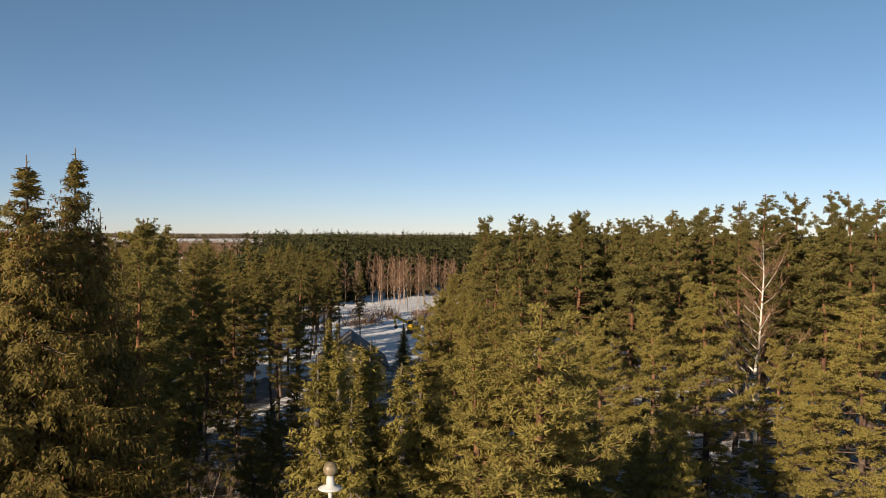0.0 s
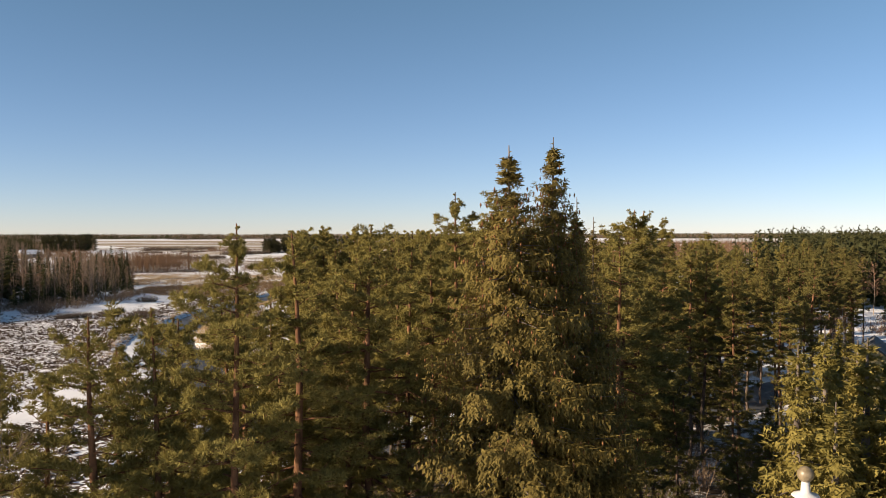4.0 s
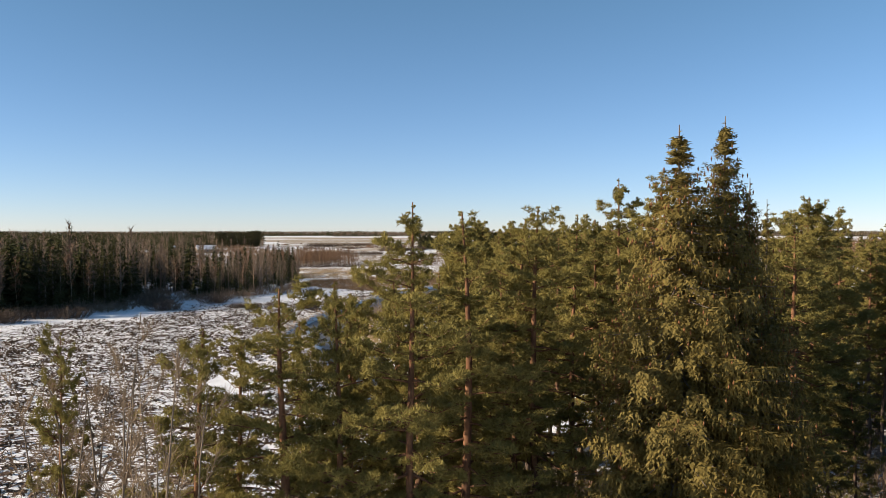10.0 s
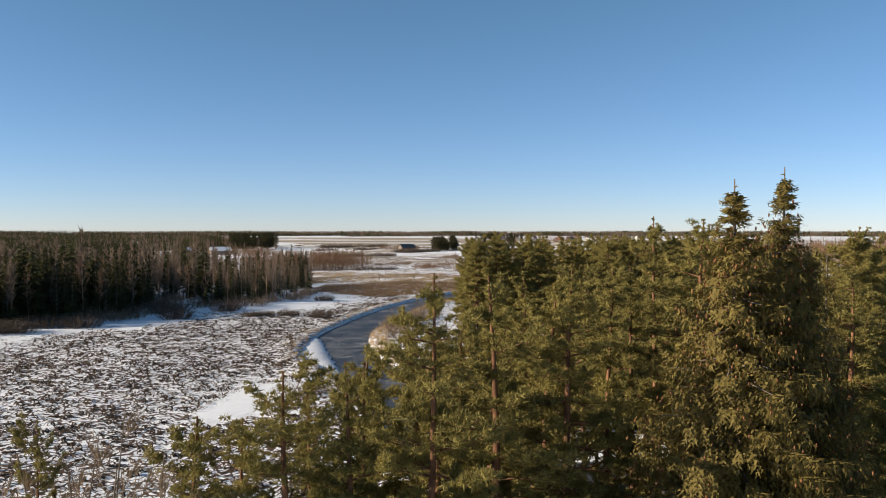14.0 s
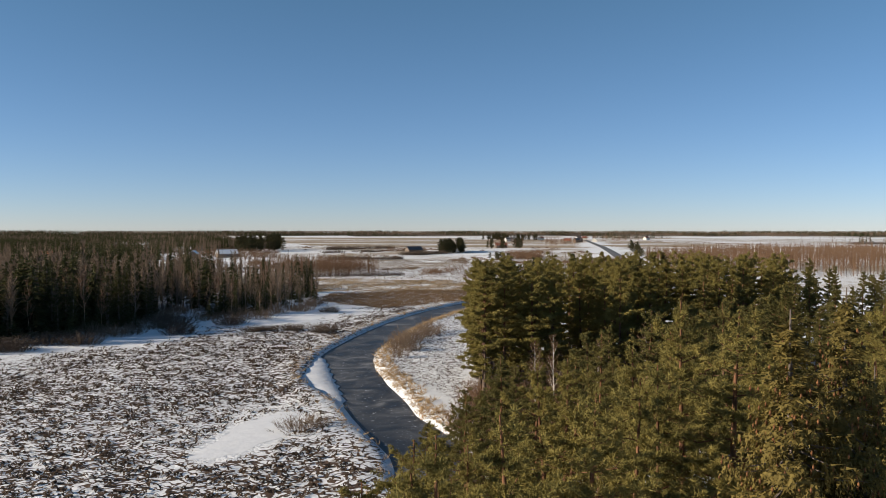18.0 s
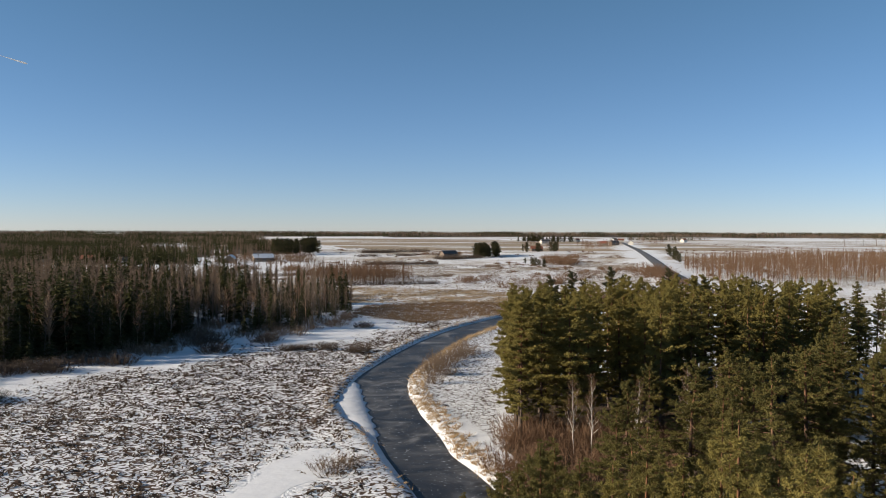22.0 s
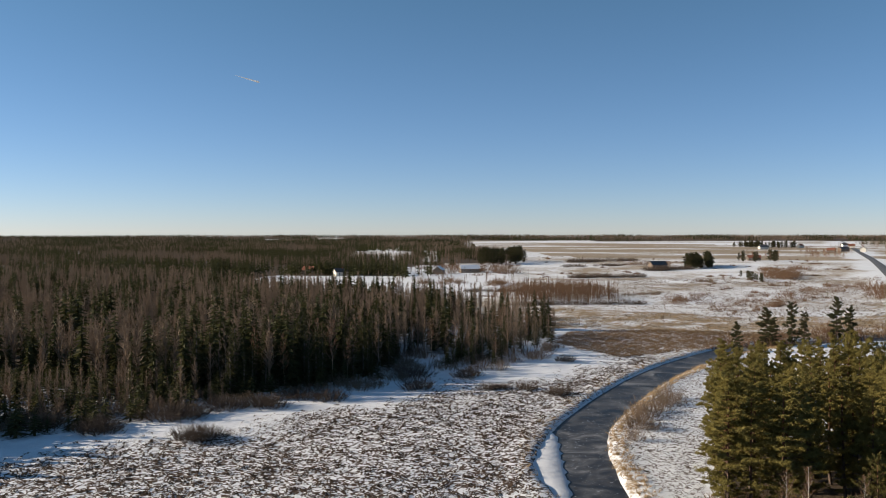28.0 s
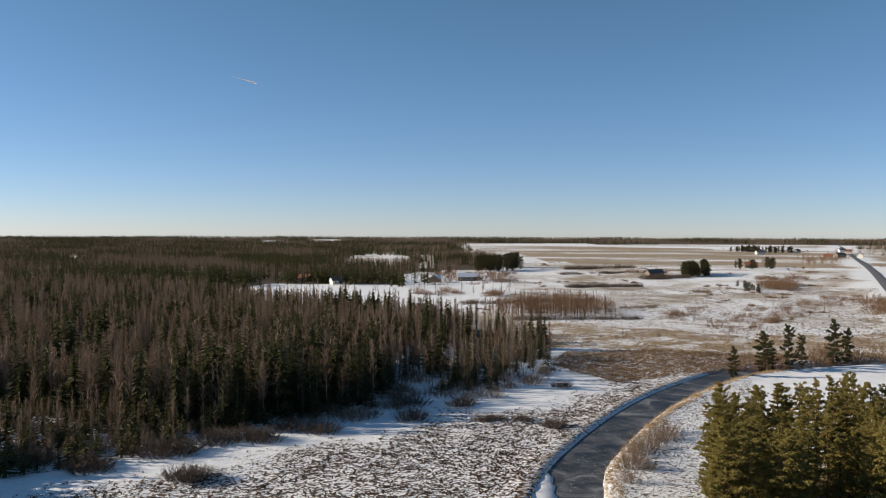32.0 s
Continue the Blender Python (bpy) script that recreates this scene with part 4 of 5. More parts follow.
for x, y, h in ((43.1, 44.8, 18.0), (46.4, 45.9, 16.4), (58.1, 55.3, 17.2), (38.9, 43.3, 18.5), (74.2, 67.3, 15.8), (83.3, 72.2, 16.7), (96.4, 79.9, 16.3), (109.7, 87.4, 16.1), (104.4, 77.8, 14.5),
                (114.6, 80.8, 13.8), (50, 52, 15), (66, 66, 15), (90, 84, 15), (78, 76, 15), (118, 98, 15)):
    plant("pine", x, y, h, PINE_LABEL, group="pines of the home wood")
for x, y in scatter([(128, 106), (175, 82), (260, 150), (220, 200)], 150, 3.2, 16):
    plant("wood_birch", x, y, 10.5 + 2 * tree_rng.random(), "thin straight birch in a dense bare stand", group="birch stand behind the yard")
for x, y in scatter([(122, 104), (134, 84), (172, 72), (180, 84), (140, 112)], 26, 2.5, 116):
    plant("red_bush", x, y, 1.8 + 2 * tree_rng.random(), "low bare bush before the birch stand", "bush", "bushes by the yard")
for x, y in scatter([(60, 70), (100, 96), (150, 140), (110, 150), (70, 110)], 30, 5, 17):
    plant("back_pine", x, y, 13.5 + 2.5 * tree_rng.random(), PINE_LABEL, group="pines of the home wood")
for x, y in scatter([(24, 40), (40, 52), (60, 62), (52, 40), (30, 30)], 12, 3, 18):
    plant("bush", x, y, 2.5 + tree_rng.random(), "bare grey bush in the shade", "bush")

for x, y in scatter([(64, 64), (70, 54), (116, 84), (134, 100), (121, 120)], 34, 4.5, 90):
    plant("back_pine", x, y, 12.5 + 4 * tree_rng.random(), PINE_LABEL, group="pines of the home wood")
for x, y in scatter([(50, 28.5), (52, 22), (119, 52), (124, 66)], 26, 3.6, 91):
    plant("sunny_pine", x, y, 9.5 + 4 * tree_rng.random(), "bushy sunlit pine with yellow-green needles", group="pines of the home wood")
for x, y, h in ((47, 45, 16), (52, 46.5, 14.5), (55, 51, 16), (61, 50.5, 14), (62, 57, 15.5), (57, 44.5, 12), (67, 59, 15), (71, 61, 14), (50, 41, 12.5)):
    plant("pine", x, y, h, PINE_LABEL, group="pines of the home wood")
for x, y, h in ((100, 72, 14), (110, 80, 15), (118, 85, 15), (106, 71, 12), (92, 66, 13)):
    plant("back_pine", x, y, h, PINE_LABEL, group="pines of the home wood")
for x, y, h in ((49.0, 34.7, 11.3), (47.6, 34.4, 10.6), (50.6, 33.4, 9.0), (52.0, 37.6, 11.2)):
    plant("young_spruce", x, y, h, "spruce screening the ochre house", group="young spruces", wide=1.1)
plant("young_spruce", 98, 58.5, 5.6, "small spruce standing alone beside the snowy track", group="young spruces", wide=1.3)

# ---- the west wood: its edge tree by tree, the rest joined ----
def edge_trees():
    """The first rows of the wood, denser and darker where spruces stand together."""
    r = np.random.default_rng(19)
    p = np.column_stack([r.uniform(-90, 38, 16000), r.uniform(110, 300, 16000)])
    deep, _ = to_line(p, WOOD_FRONT)
    p = p[inside(p, WEST_WOOD) & (deep > 3.0 + 9 * (1 - smooth(-52, -38, p[:, 0]))) & (deep < 36 * r.random(len(p)))]
    kept = []
    for x, y in p:
        if len(kept) >= 340 or any((x - q[0]) ** 2 + (y - q[1]) ** 2 < 4.4 for q in kept) or (x > -8 and r.random() < 0.45):
            continue
        kept.append((x, y))
        low = 0.5 if scrub_belt(np.array([[x, y]]))[0] else 1.0
        if low > 0.9 and r.random() < (0.72 if -50 < x < -10 else 0.32):
            plant("wood_spruce", x, y, r.uniform(9, 16) * (0.75 if x > -6 else 1), "dark spruce at the shaded edge of the wood", group="edge of the west wood")
        else:
            plant("edge_birch" if r.random() < 0.75 else "wood_birch", x, y, r.uniform(9, 15) * low * (0.8 if x > -6 else 1), "slim bare birch at the edge of the wood", group="edge of the west wood")


edge_trees()
for x, y in scatter([(-80, 142), (-62, 150), (-46, 158), (-33, 170), (-24, 181), (-10, 188), (-2, 206), (5, 208), (17, 208), (30, 228), (40, 258), (30, 250), (10, 222), (-4, 240), (-12, 205), (-30, 190), (-70, 166)], 100, 2.0, 21):
    plant("bush", x, y, 1.6 + 1.8 * tree_rng.random(), "rounded leafless willow bush at the wood's edge", "bush", "willow bushes", wide=1.3)
for x, y, h in ((-36, 167, 3.2), (-24, 178, 3.0), (14, 186, 1.8), (17, 187, 1.6), (22, 186, 1.9), (28, 181, 2.4), (-43.5, 159, 3.8), (-41.5, 160.5, 3.0), (-28.3, 169, 3.4), (-30.5, 170, 2.8), (-35.5, 143.5, 3.2), (-33.5, 144.5, 2.6), (-64.5, 154, 4.0), (-52, 148.5, 3.2), (-54.5, 150.5, 3.6), (-18, 176, 3.2), (-1, 188, 3.2), (-3, 203, 3.6), (10, 202, 3.2), (36, 226, 2.2)):
    plant("dense_bush", x, y, h, "low rounded grey-brown bush in the snowy marsh", "bush", "willow bushes", wide=1.5)
for x, y, h in ((13, 95.5, 2.2), (14.6, 97.5, 1.7)):
    plant("bush", x, y, h, "low dry yellow-brown bush beside the frozen pond", "bush", "willow bushes", wide=1.5)
for x, y in scatter([(33.5, 138), (36, 152), (43, 166), (50, 178), (52, 177), (46, 164), (40, 150), (36, 138)], 11, 2.2, 22):
    plant("bush", x, y, 2.4 + 1.6 * tree_rng.random(), "bare twiggy alder bush on the river bank", "bush", "bank bushes")


def stand(name, template, places, heights, seed, mat, label, wide=1.0):
    """Many trees as one mesh, each a turned and scaled copy of a light template of unit height."""
    r = np.random.default_rng(seed)
    tv, tf = template
    n = len(places)
    a = r.uniform(0, 2 * np.pi, n)
    c, s = np.cos(a)[:, None], np.sin(a)[:, None]
    h = np.asarray(heights)[:, None]
    k = h * wide * r.uniform(0.8, 1.25, (n, 1))
    x = (tv[None, :, 0] * c - tv[None, :, 1] * s) * k + places[:, :1]
    y = (tv[None, :, 0] * s + tv[None, :, 1] * c) * k + places[:, 1:2]
    z = tv[None, :, 2] * h + ground_z(places)[:, None]
    v = np.stack([x, y, z], 2).reshape(-1, 3)
    f = (np.arange(n)[:, None, None] * len(tv) + tf[None]).reshape(-1, 3)
    return tagged(new(name, tri_mesh(name, v, f, mat)), label, "wood", kind="stuff")


def light_conifer(seed, count, narrow=0.15, leaf=0.14):
    r = np.random.default_rng(seed)
    u = np.linspace(0.12, 0.97, count) + r.normal(0, 0.01, count)
    az = np.arange(count) * 2.4
    reach = narrow * (1 - u) ** 0.8 + 0.012
    base = np.column_stack([0.1 * reach * np.cos(az), 0.1 * reach * np.sin(az), u + 0.02])
    way = np.column_stack([np.cos(az), np.sin(az), np.full(count, -0.35)])
    v1 = blades(base, way, reach * 1.15, leaf * (1.2 - u), r)
    v2 = blades(np.zeros((2, 3)), np.tile([0, 0, 1.0], (2, 1)), np.ones(2), np.full(2, 0.07), r)
    return joined([v1, v2])


def light_bare(seed, count, thin=0.011, lean=0.45):
    r = np.random.default_rng(seed)
    trunk = blades(np.zeros((2, 3)), np.tile([0, 0, 1.0], (2, 1)), np.ones(2), np.full(2, 0.016), r)
    u = r.uniform(0.25, 0.9, count)
    base = np.column_stack([np.zeros((count, 2)), u])
    az = r.uniform(0, 6.28, count)
    way = np.column_stack([np.cos(az) * lean, np.sin(az) * lean, np.ones(count)]) + r.normal(0, 0.1, (count, 3))
    ln = r.uniform(0.12, 0.3, count) * (1.25 - u)
    way /= np.linalg.norm(way, axis=1, keepdims=True)
    twig = blades(base, way, ln, np.full(count, thin), r)
    fork = blades(base + way * ln[:, None] * 0.4, way + r.normal(0, 0.4, (count, 3)), ln * 0.6, np.full(count, thin * 0.9), r)
    return joined([trunk, twig, fork])


def fill(poly, per_tree, seed, keep=None):
    r = np.random.default_rng(seed)
    lo, hi = np.min(poly, 0), np.max(poly, 0)
    n = int(np.prod(np.subtract(hi, lo)) / per_tree)
    p = r.uniform(lo, hi, (n, 2))
    p = p[inside(p, poly)]
    return p if keep is None else p[keep(p)]


rng = np.random.default_rng(30)
belt = fill([(-76, 143), (-60, 150), (-47, 158), (-36, 172), (-46, 178), (-62, 184), (-84, 190), (-92, 150)], 8, 142)
stand("scrub_before_wood", light_bare(143, 60, 0.012, 0.5), belt, np.random.default_rng(144).uniform(1.3, 4.4, len(belt)), 145, MAT_TWIG, "low bare scrub before the west wood", 2.0)
inner = fill(WOOD_FRONT + [(44, 300), (30, 335), (4, 380), (-60, 450), (-130, 500), (-210, 560), (-420, 560), (-420, 90)], 12, 31)
deep, _ = to_line(inner, WOOD_FRONT)
open_bay = smooth(-14, -4, inner[:, 0]) * (1 - smooth(285, 340, inner[:, 1]))
keep = (deep > 5 + 4 * (1 - smooth(-52, -38, inner[:, 0]))) & (rng.random(len(inner)) < 1 - 0.7 * open_bay)
inner, deep, open_bay = inner[keep], deep[keep], open_bay[keep]
pick = rng.random(len(inner)) < np.maximum(0.13 + 0.5 * (wobble(inner, 60, 29) > 0.45), 0.56 * (1 - smooth(22, 42, deep)) * (1 - open_bay))
low = scrub_belt(inner)
pick &= ~low | (rng.random(len(inner)) < 0.4)
tall = 1 + 0.22 * (1 - smooth(20, 50, deep)) - 0.2 * open_bay - 0.58 * low
stand("west_wood_conifers", light_conifer(32, 90, 0.17, 0.085), inner[pick], rng.uniform(7, 14, pick.sum()) * (1.06 + 0.22 * wobble(inner[pick], 38, 122)) * tall[pick], 33, MAT_WOOD_GREEN, "dense dark spruces inside the west wood", 1.15)
stand("west_wood_birches", light_bare(34, 56, 0.007, 0.3), inner[~pick], rng.uniform(6.5, 13.5, (~pick).sum()) * (1.05 + 0.22 * wobble(inner[~pick], 45, 123)) * tall[~pick], 35, MAT_TWIG, "dense bare brown birches inside the west wood", 1.5)
# Spruces added outside the view, only to cast shade on the snow strip
south = fill([(-84, 150), (-92, 128), (-180, 96), (-180, 140), (-112, 165)], 7, 117)
stand("southern_wood", light_conifer(118, 70, 0.19, 0.1), south, rng.uniform(12, 17, len(south)), 119, MAT_WOOD_GREEN, "dense dark spruces out of view, added to shade the marsh snow", 1.3)
young = fill(WOOD_FRONT + [(30, 296), (0, 262), (-30, 236), (-60, 210), (-100, 192), (-150, 165)], 4.5, 27)
young = young[rng.random(len(young)) < np.where(scrub_belt(young), 0.5, 1.0) * (1 - 0.88 * smooth(-16, -6, young[:, 0]))]
stand("wood_undergrowth", light_conifer(28, 44, 0.28, 0.1), young, rng.uniform(1.5, 6, len(young)), 26, MAT_WOOD_GREEN, "dark young growth under the edge of the west wood", 1.3)
clear = lambda p: ~np.any([inside(p, g) for g in GAPS], axis=0)
far_w = fill(FAR_WEST, 60, 36, clear)
far_w = far_w + 26 * np.column_stack([wobble(far_w, 130, 120), wobble(far_w, 110, 121)])
pick = wobble(far_w, 300, 37) + rng.normal(0, 0.14, len(far_w)) > 0.15
stand("far_west_conifers", light_conifer(38, 24, 0.2, 0.13), far_w[pick], rng.uniform(10, 14.5, pick.sum()), 39, MAT_WOOD_GREEN, "far dark conifer wood", 1.2)
stand("far_west_birches", light_bare(40, 16), far_w[~pick], rng.uniform(9, 14, (~pick).sum()), 41, MAT_TWIG, "far bare brown wood", 2.2)

beyond = fill([(-1300, 1790), (40, 1480), (80, 2700), (-300, 2980), (-1300, 2980)], 110, 128)
beyond = beyond + 30 * np.column_stack([wobble(beyond, 190, 129), wobble(beyond, 170, 130)])
pick = wobble(beyond, 300, 131) + rng.normal(0, 0.25, len(beyond)) > 0.1
stand("remote_west_conifers", light_conifer(132, 12, 0.26), beyond[pick], rng.uniform(10, 17, pick.sum()), 133, MAT_WOOD_GREEN, "remote dark conifer wood", 1.3)
stand("remote_west_birches", light_bare(134, 8), beyond[~pick], rng.uniform(9, 15, (~pick).sum()), 135, MAT_TWIG, "remote bare brown wood", 3.4)


def horizon_wood():
    r = np.random.default_rng(42)
    a = r.uniform(-0.6, 1.6, 60000)
    d = 1500 + 3150 * r.random(60000) ** 0.6
    p = np.stack([d * np.sin(a), d * np.cos(a)], 1)
    thick = wobble(p, 1100, 43) + 1.4 * smooth(2900, 4200, d) - 0.25
    p = p[((thick + r.normal(0, 0.15, len(p)) > 0.35) | (d > 3100)) & ~inside(p, [(150, 1100), (1000, 900), (1100, 1700), (760, 2700), (170, 2700)])]
    near, _ = to_line(p, [tuple(q) for q in ROAD[::8]])
    p = p[(near > 25) & ~np.any([inside(p, g) for g in GAPS], axis=0)]
    pick = wobble(p, 700, 44) > 0.3
    stand("horizon_conifers", light_conifer(45, 6, 0.4), p[pick], r.uniform(9, 17, pick.sum()), 46, MAT_WOOD_GREEN, "distant conifer woods along the horizon", 1.6)
    stand("horizon_birches", light_bare(47, 7), p[~pick], r.uniform(9, 15, (~pick).sum()), 48, MAT_TWIG, "distant bare woods along the horizon", 4.0)


horizon_wood()
east = fill([(226, 372), (300, 530), (420, 660), (620, 640), (640, 330), (330, 300)], 26, 49)
stand("roadside_birch_wood", light_bare(50, 30, 0.008, 0.3), east, rng.uniform(8, 12, len(east)), 51, MAT_TWIG_RED, "bare reddish birch wood beside the road", 1.3)
home_far = fill([(140, 130), (260, 110), (420, 120), (700, 300), (500, 420), (300, 250)], 22, 52)
stand("far_home_conifers", light_conifer(53, 26, 0.17), home_far, rng.uniform(14, 19, len(home_far)), 54, MAT_WOOD_GREEN, "conifer wood beyond the birch stand")
home_deep = fill([(110, -60), (120, 30), (150, 70), (330, 110), (400, -120)], 26, 55)
stand("deep_home_pines", light_conifer(56, 34, 0.2), home_deep, rng.uniform(14, 19, len(home_deep)), 57, MAT_WOOD_GREEN, "deep pine wood behind the home trees")
brush = fill([(26, 396), (86, 402), (94, 440), (84, 490), (44, 476), (30, 430)], 7, 58)
stand("meadow_saplings", light_bare(59, 34, 0.008, 0.3), brush, rng.uniform(5, 9.5, len(brush)), 60, MAT_TWIG_RED, "dense stand of bare saplings in the meadow", 1.4)

# ---- reeds and grass ----
def tussocks(name, places, blades_each, height, mat, label, seed, lean=0.7, width=0.06):
    r = np.random.default_rng(seed)
    n = len(places)
    z = ground_z(places)
    base = np.repeat(np.column_stack([places, z - 0.03]), blades_each, 0)
    base[:, :2] += r.normal(0, 0.13, (len(base), 2))
    drift = np.repeat(r.normal(0, lean, (n, 2)), blades_each, 0)
    way = np.column_stack([drift + r.normal(0, 0.4, (len(base), 2)), np.full(len(base), 0.7)])
    v, f = blades(base, way, np.repeat(r.uniform(0.5, 1.2, n), blades_each) * height * r.uniform(0.6, 1.1, len(base)), np.full(len(base), width), r)
    return tagged(new(name, tri_mesh(name, v, f, mat)), label, "reeds", kind="stuff")


def arches(name, places, each, height, mat, label, seed, width=0.12):
    """Broken reeds: flat stems that rise, bend over and come down again."""
    r = np.random.default_rng(seed)
    p = np.repeat(places, each, 0) + r.normal(0, 0.22, (len(places) * each, 2))
    n = len(p)
    z = ground_z(p)
    az = r.uniform(0, 2 * np.pi, n)
    d = np.column_stack([np.cos(az), np.sin(az)])
    turn = r.normal(0, 1.3, n)
    ln, hi = height * r.uniform(1.2, 3.2, n), height * r.uniform(0.3, 1.0, n)
    rows = []
    for s, lift, w in ((0, 0, 0.7), (0.35, 1.0, 1.0), (0.7, 0.75, 1.0), (1.0, 0.05, 0.4)):
        a2 = az + turn * s
        side = np.column_stack([-np.sin(a2), np.cos(a2)]) * (width * w * r.uniform(0.5, 1.2, n) / 2)[:, None]
        c = p + np.column_stack([np.cos(a2), np.sin(a2)]) * (ln * s)[:, None]
        for sgn in (-1, 1):
            rows.append(np.column_stack([c + sgn * side, z - 0.02 + hi * lift]))
    v = np.stack(rows, 1).reshape(-1, 3)
    q = np.array([(0, 1, 3, 2), (2, 3, 5, 4), (4, 5, 7, 6)])
    f = (np.arange(n)[:, None, None] * 8 + q[None]).reshape(-1, 4)
    return tagged(new(name, tri_mesh(name, v, f, mat)), label, "reeds", kind="stuff")


def marsh_places(count, seed):
    r = np.random.default_rng(seed)
    p = np.column_stack([r.uniform(-90, 60, count), r.uniform(20, 262, count)])
    dr, _ = to_line(p, [tuple(q) for q in RIVER[::2]])
    df, _ = to_line(p, WOOD_FRONT)
    ok = inside(p, WOOD_FRONT + MARSH_EDGE) & (dr > 7) & (df + 3 * wobble(p, 25, 15) - 7 * smooth(-45, -25, p[:, 0]) > 8 + 13 * r.random(count))
    ok &= pond_reach(p) > 1.15
    ok &= wobble(p, 7, 61) + 0.6 * wobble(p, 30, 62) > -0.5 + 0.3 * r.normal(0, 1, count)
    return p[ok]


arches("marsh_reeds", marsh_places(44000, 63), 2, 0.3, MAT_REED, "brown bent reeds standing in the marsh snow", 64, 0.24)
arches("reed_belt", fill(BROWN_REED, 0.9, 65), 3, 0.6, MAT_REED_RED, "dense russet reed belt beside the river", 66, 0.14)
meadow_straw = fill([(32, 302), (46, 374), (85, 364), (120, 333), (188, 343), (198, 300), (130, 270), (98, 276), (70, 299)], 1.5, 102)
meadow_straw = meadow_straw[wobble(meadow_straw, 14, 103) > -0.2]
arches("meadow_straw", meadow_straw, 3, 0.45, MAT_STRAW, "pale dry grass showing through the meadow snow", 104, 0.14)


stubble = fill([(30, 300), (46, 378), (60, 380), (44, 540), (120, 640), (330, 640), (190, 345), (200, 300), (130, 270), (98, 276)], 3.4, 136)
stubble = stubble[wobble(stubble, 40, 137) + 0.7 * wobble(stubble, 9, 138) > -0.35]
stubble = stubble[to_line(stubble, [tuple(q) for q in ROAD[::3]])[0] > 8]
arches("field_stubble", stubble, 1, 0.5, MAT_STUBBLE, "brown stubble speckling the snowy fields", 139, 0.3)


def bank_places(seed, side, lo, hi, count):
    r = np.random.default_rng(seed)
    d = np.gradient(RIVER[:, :2], axis=0)
    d /= np.linalg.norm(d, axis=1, keepdims=True)
    i = r.integers(0, len(RIVER), count)
    off = (RIVER[i, 2] + r.uniform(lo, hi, count))[:, None]
    p = RIVER[i, :2] + np.stack([d[i, 1], -d[i, 0]], 1) * off * side + r.normal(0, 0.5, (count, 2))
    return p[(p[:, 1] > 70) & (p[:, 1] < 255)]


tussocks("bank_grass", bank_places(67, 1, 1.0, 3.4, 2600), 7, 0.9, MAT_STRAW, "pale dry grass along the river bank", 68, 0.5, 0.07)
tussocks("west_bank_grass", bank_places(146, -1, 0.9, 3.2, 700), 6, 0.7, MAT_STRAW, "dry grass tufts on the snowy west bank", 147, 0.6, 0.07)
point_grass = fill([(30, 150), (40, 172), (62, 206), (88, 238), (80, 210), (62, 170), (46, 140), (34, 105), (31, 125)], 1.1, 69)
tussocks("point_grass", point_grass, 4, 0.5, MAT_REED, "sparse brown grass in the snow of the river point", 70, 0.9, 0.07)


def pond():
    r = np.random.default_rng(71)
    a = np.linspace(0, 2 * np.pi, 40, endpoint=False)
    w = 0.95 + 0.12 * np.sin(3 * a + 1) + 0.09 * np.sin(5 * a) + 0.06 * np.sin(9 * a + 2)
    c, s = np.cos(radians(-28)), np.sin(radians(-28))
    rim = np.column_stack([np.cos(a) * 3.2 * w, np.sin(a) * 10.0 * w])
    rim = np.column_stack([rim[:, 0] * c - rim[:, 1] * s + POND[0], rim[:, 0] * s + rim[:, 1] * c + POND[1], np.full(40, 0.012)])
    v = np.concatenate([rim, [[POND[0], POND[1], 0.05]]])
    f = [(i, (i + 1) % 40, 40) for i in range(40)]
    tagged(new("frozen_pond", tri_mesh("frozen_pond", v, f, MAT_SNOW, True)), "small frozen pond under smooth clean snow", "pond", kind="structure")


pond()


def snow_shelf():
    """Snow drifted over the ice along the west bank."""
    y = np.linspace(105, 149, 40)
    edge = np.interp(y, [105, 109, 113, 120, 128, 136, 143, 149], [18.6, 20.1, 20.7, 21.2, 21.7, 22.3, 23.0, 23.2]) + 0.22 * np.sin(y * 1.3) + 0.14 * np.sin(y * 3.1)
    bank = np.interp(y, [105, 116, 126, 137, 149], [17.6, 17.2, 15.6, 17.4, 20.6])
    rows = [np.column_stack([bank, y, np.full(40, -0.2)]), np.column_stack([(bank + edge) / 2, y, np.full(40, -0.24)]), np.column_stack([edge - 0.25, y, np.full(40, -0.27)]), np.column_stack([edge, y, np.full(40, -0.44)])]
    v = np.stack(rows, 1).reshape(-1, 3)
    f = [(i * 4 + j, i * 4 + j + 1, i * 4 + j + 5, i * 4 + j + 4) for i in range(39) for j in range(3)]
    tagged(new("snow_shelf", tri_mesh("snow_shelf", v, f, MAT_SNOW, True)), "white snow shelf on the ice along the river bank", "snow", kind="structure")


snow_shelf()

# ---- bushes and groups in the fields ----
def thicket(poly, count, seed, kind, lo, hi, label, group):
    r = np.random.default_rng(seed)
    for x, y in scatter(poly, count, 2.0, seed):
        plant(kind, x, y, r.uniform(lo, hi), label, "bush", group, 1.4)


def hedge(poly, count, seed, lo, hi, label, mat=None):
    """Far scrub too small to pick apart, joined."""
    r = np.random.default_rng(seed)
    p = np.array(scatter(poly, count, 1.2, seed))
    stand("hedge", bush_shape(seed, 1.0, 34), p, r.uniform(lo, hi, len(p)), seed, mat or MAT_TWIG_DARK, label, 1.3)


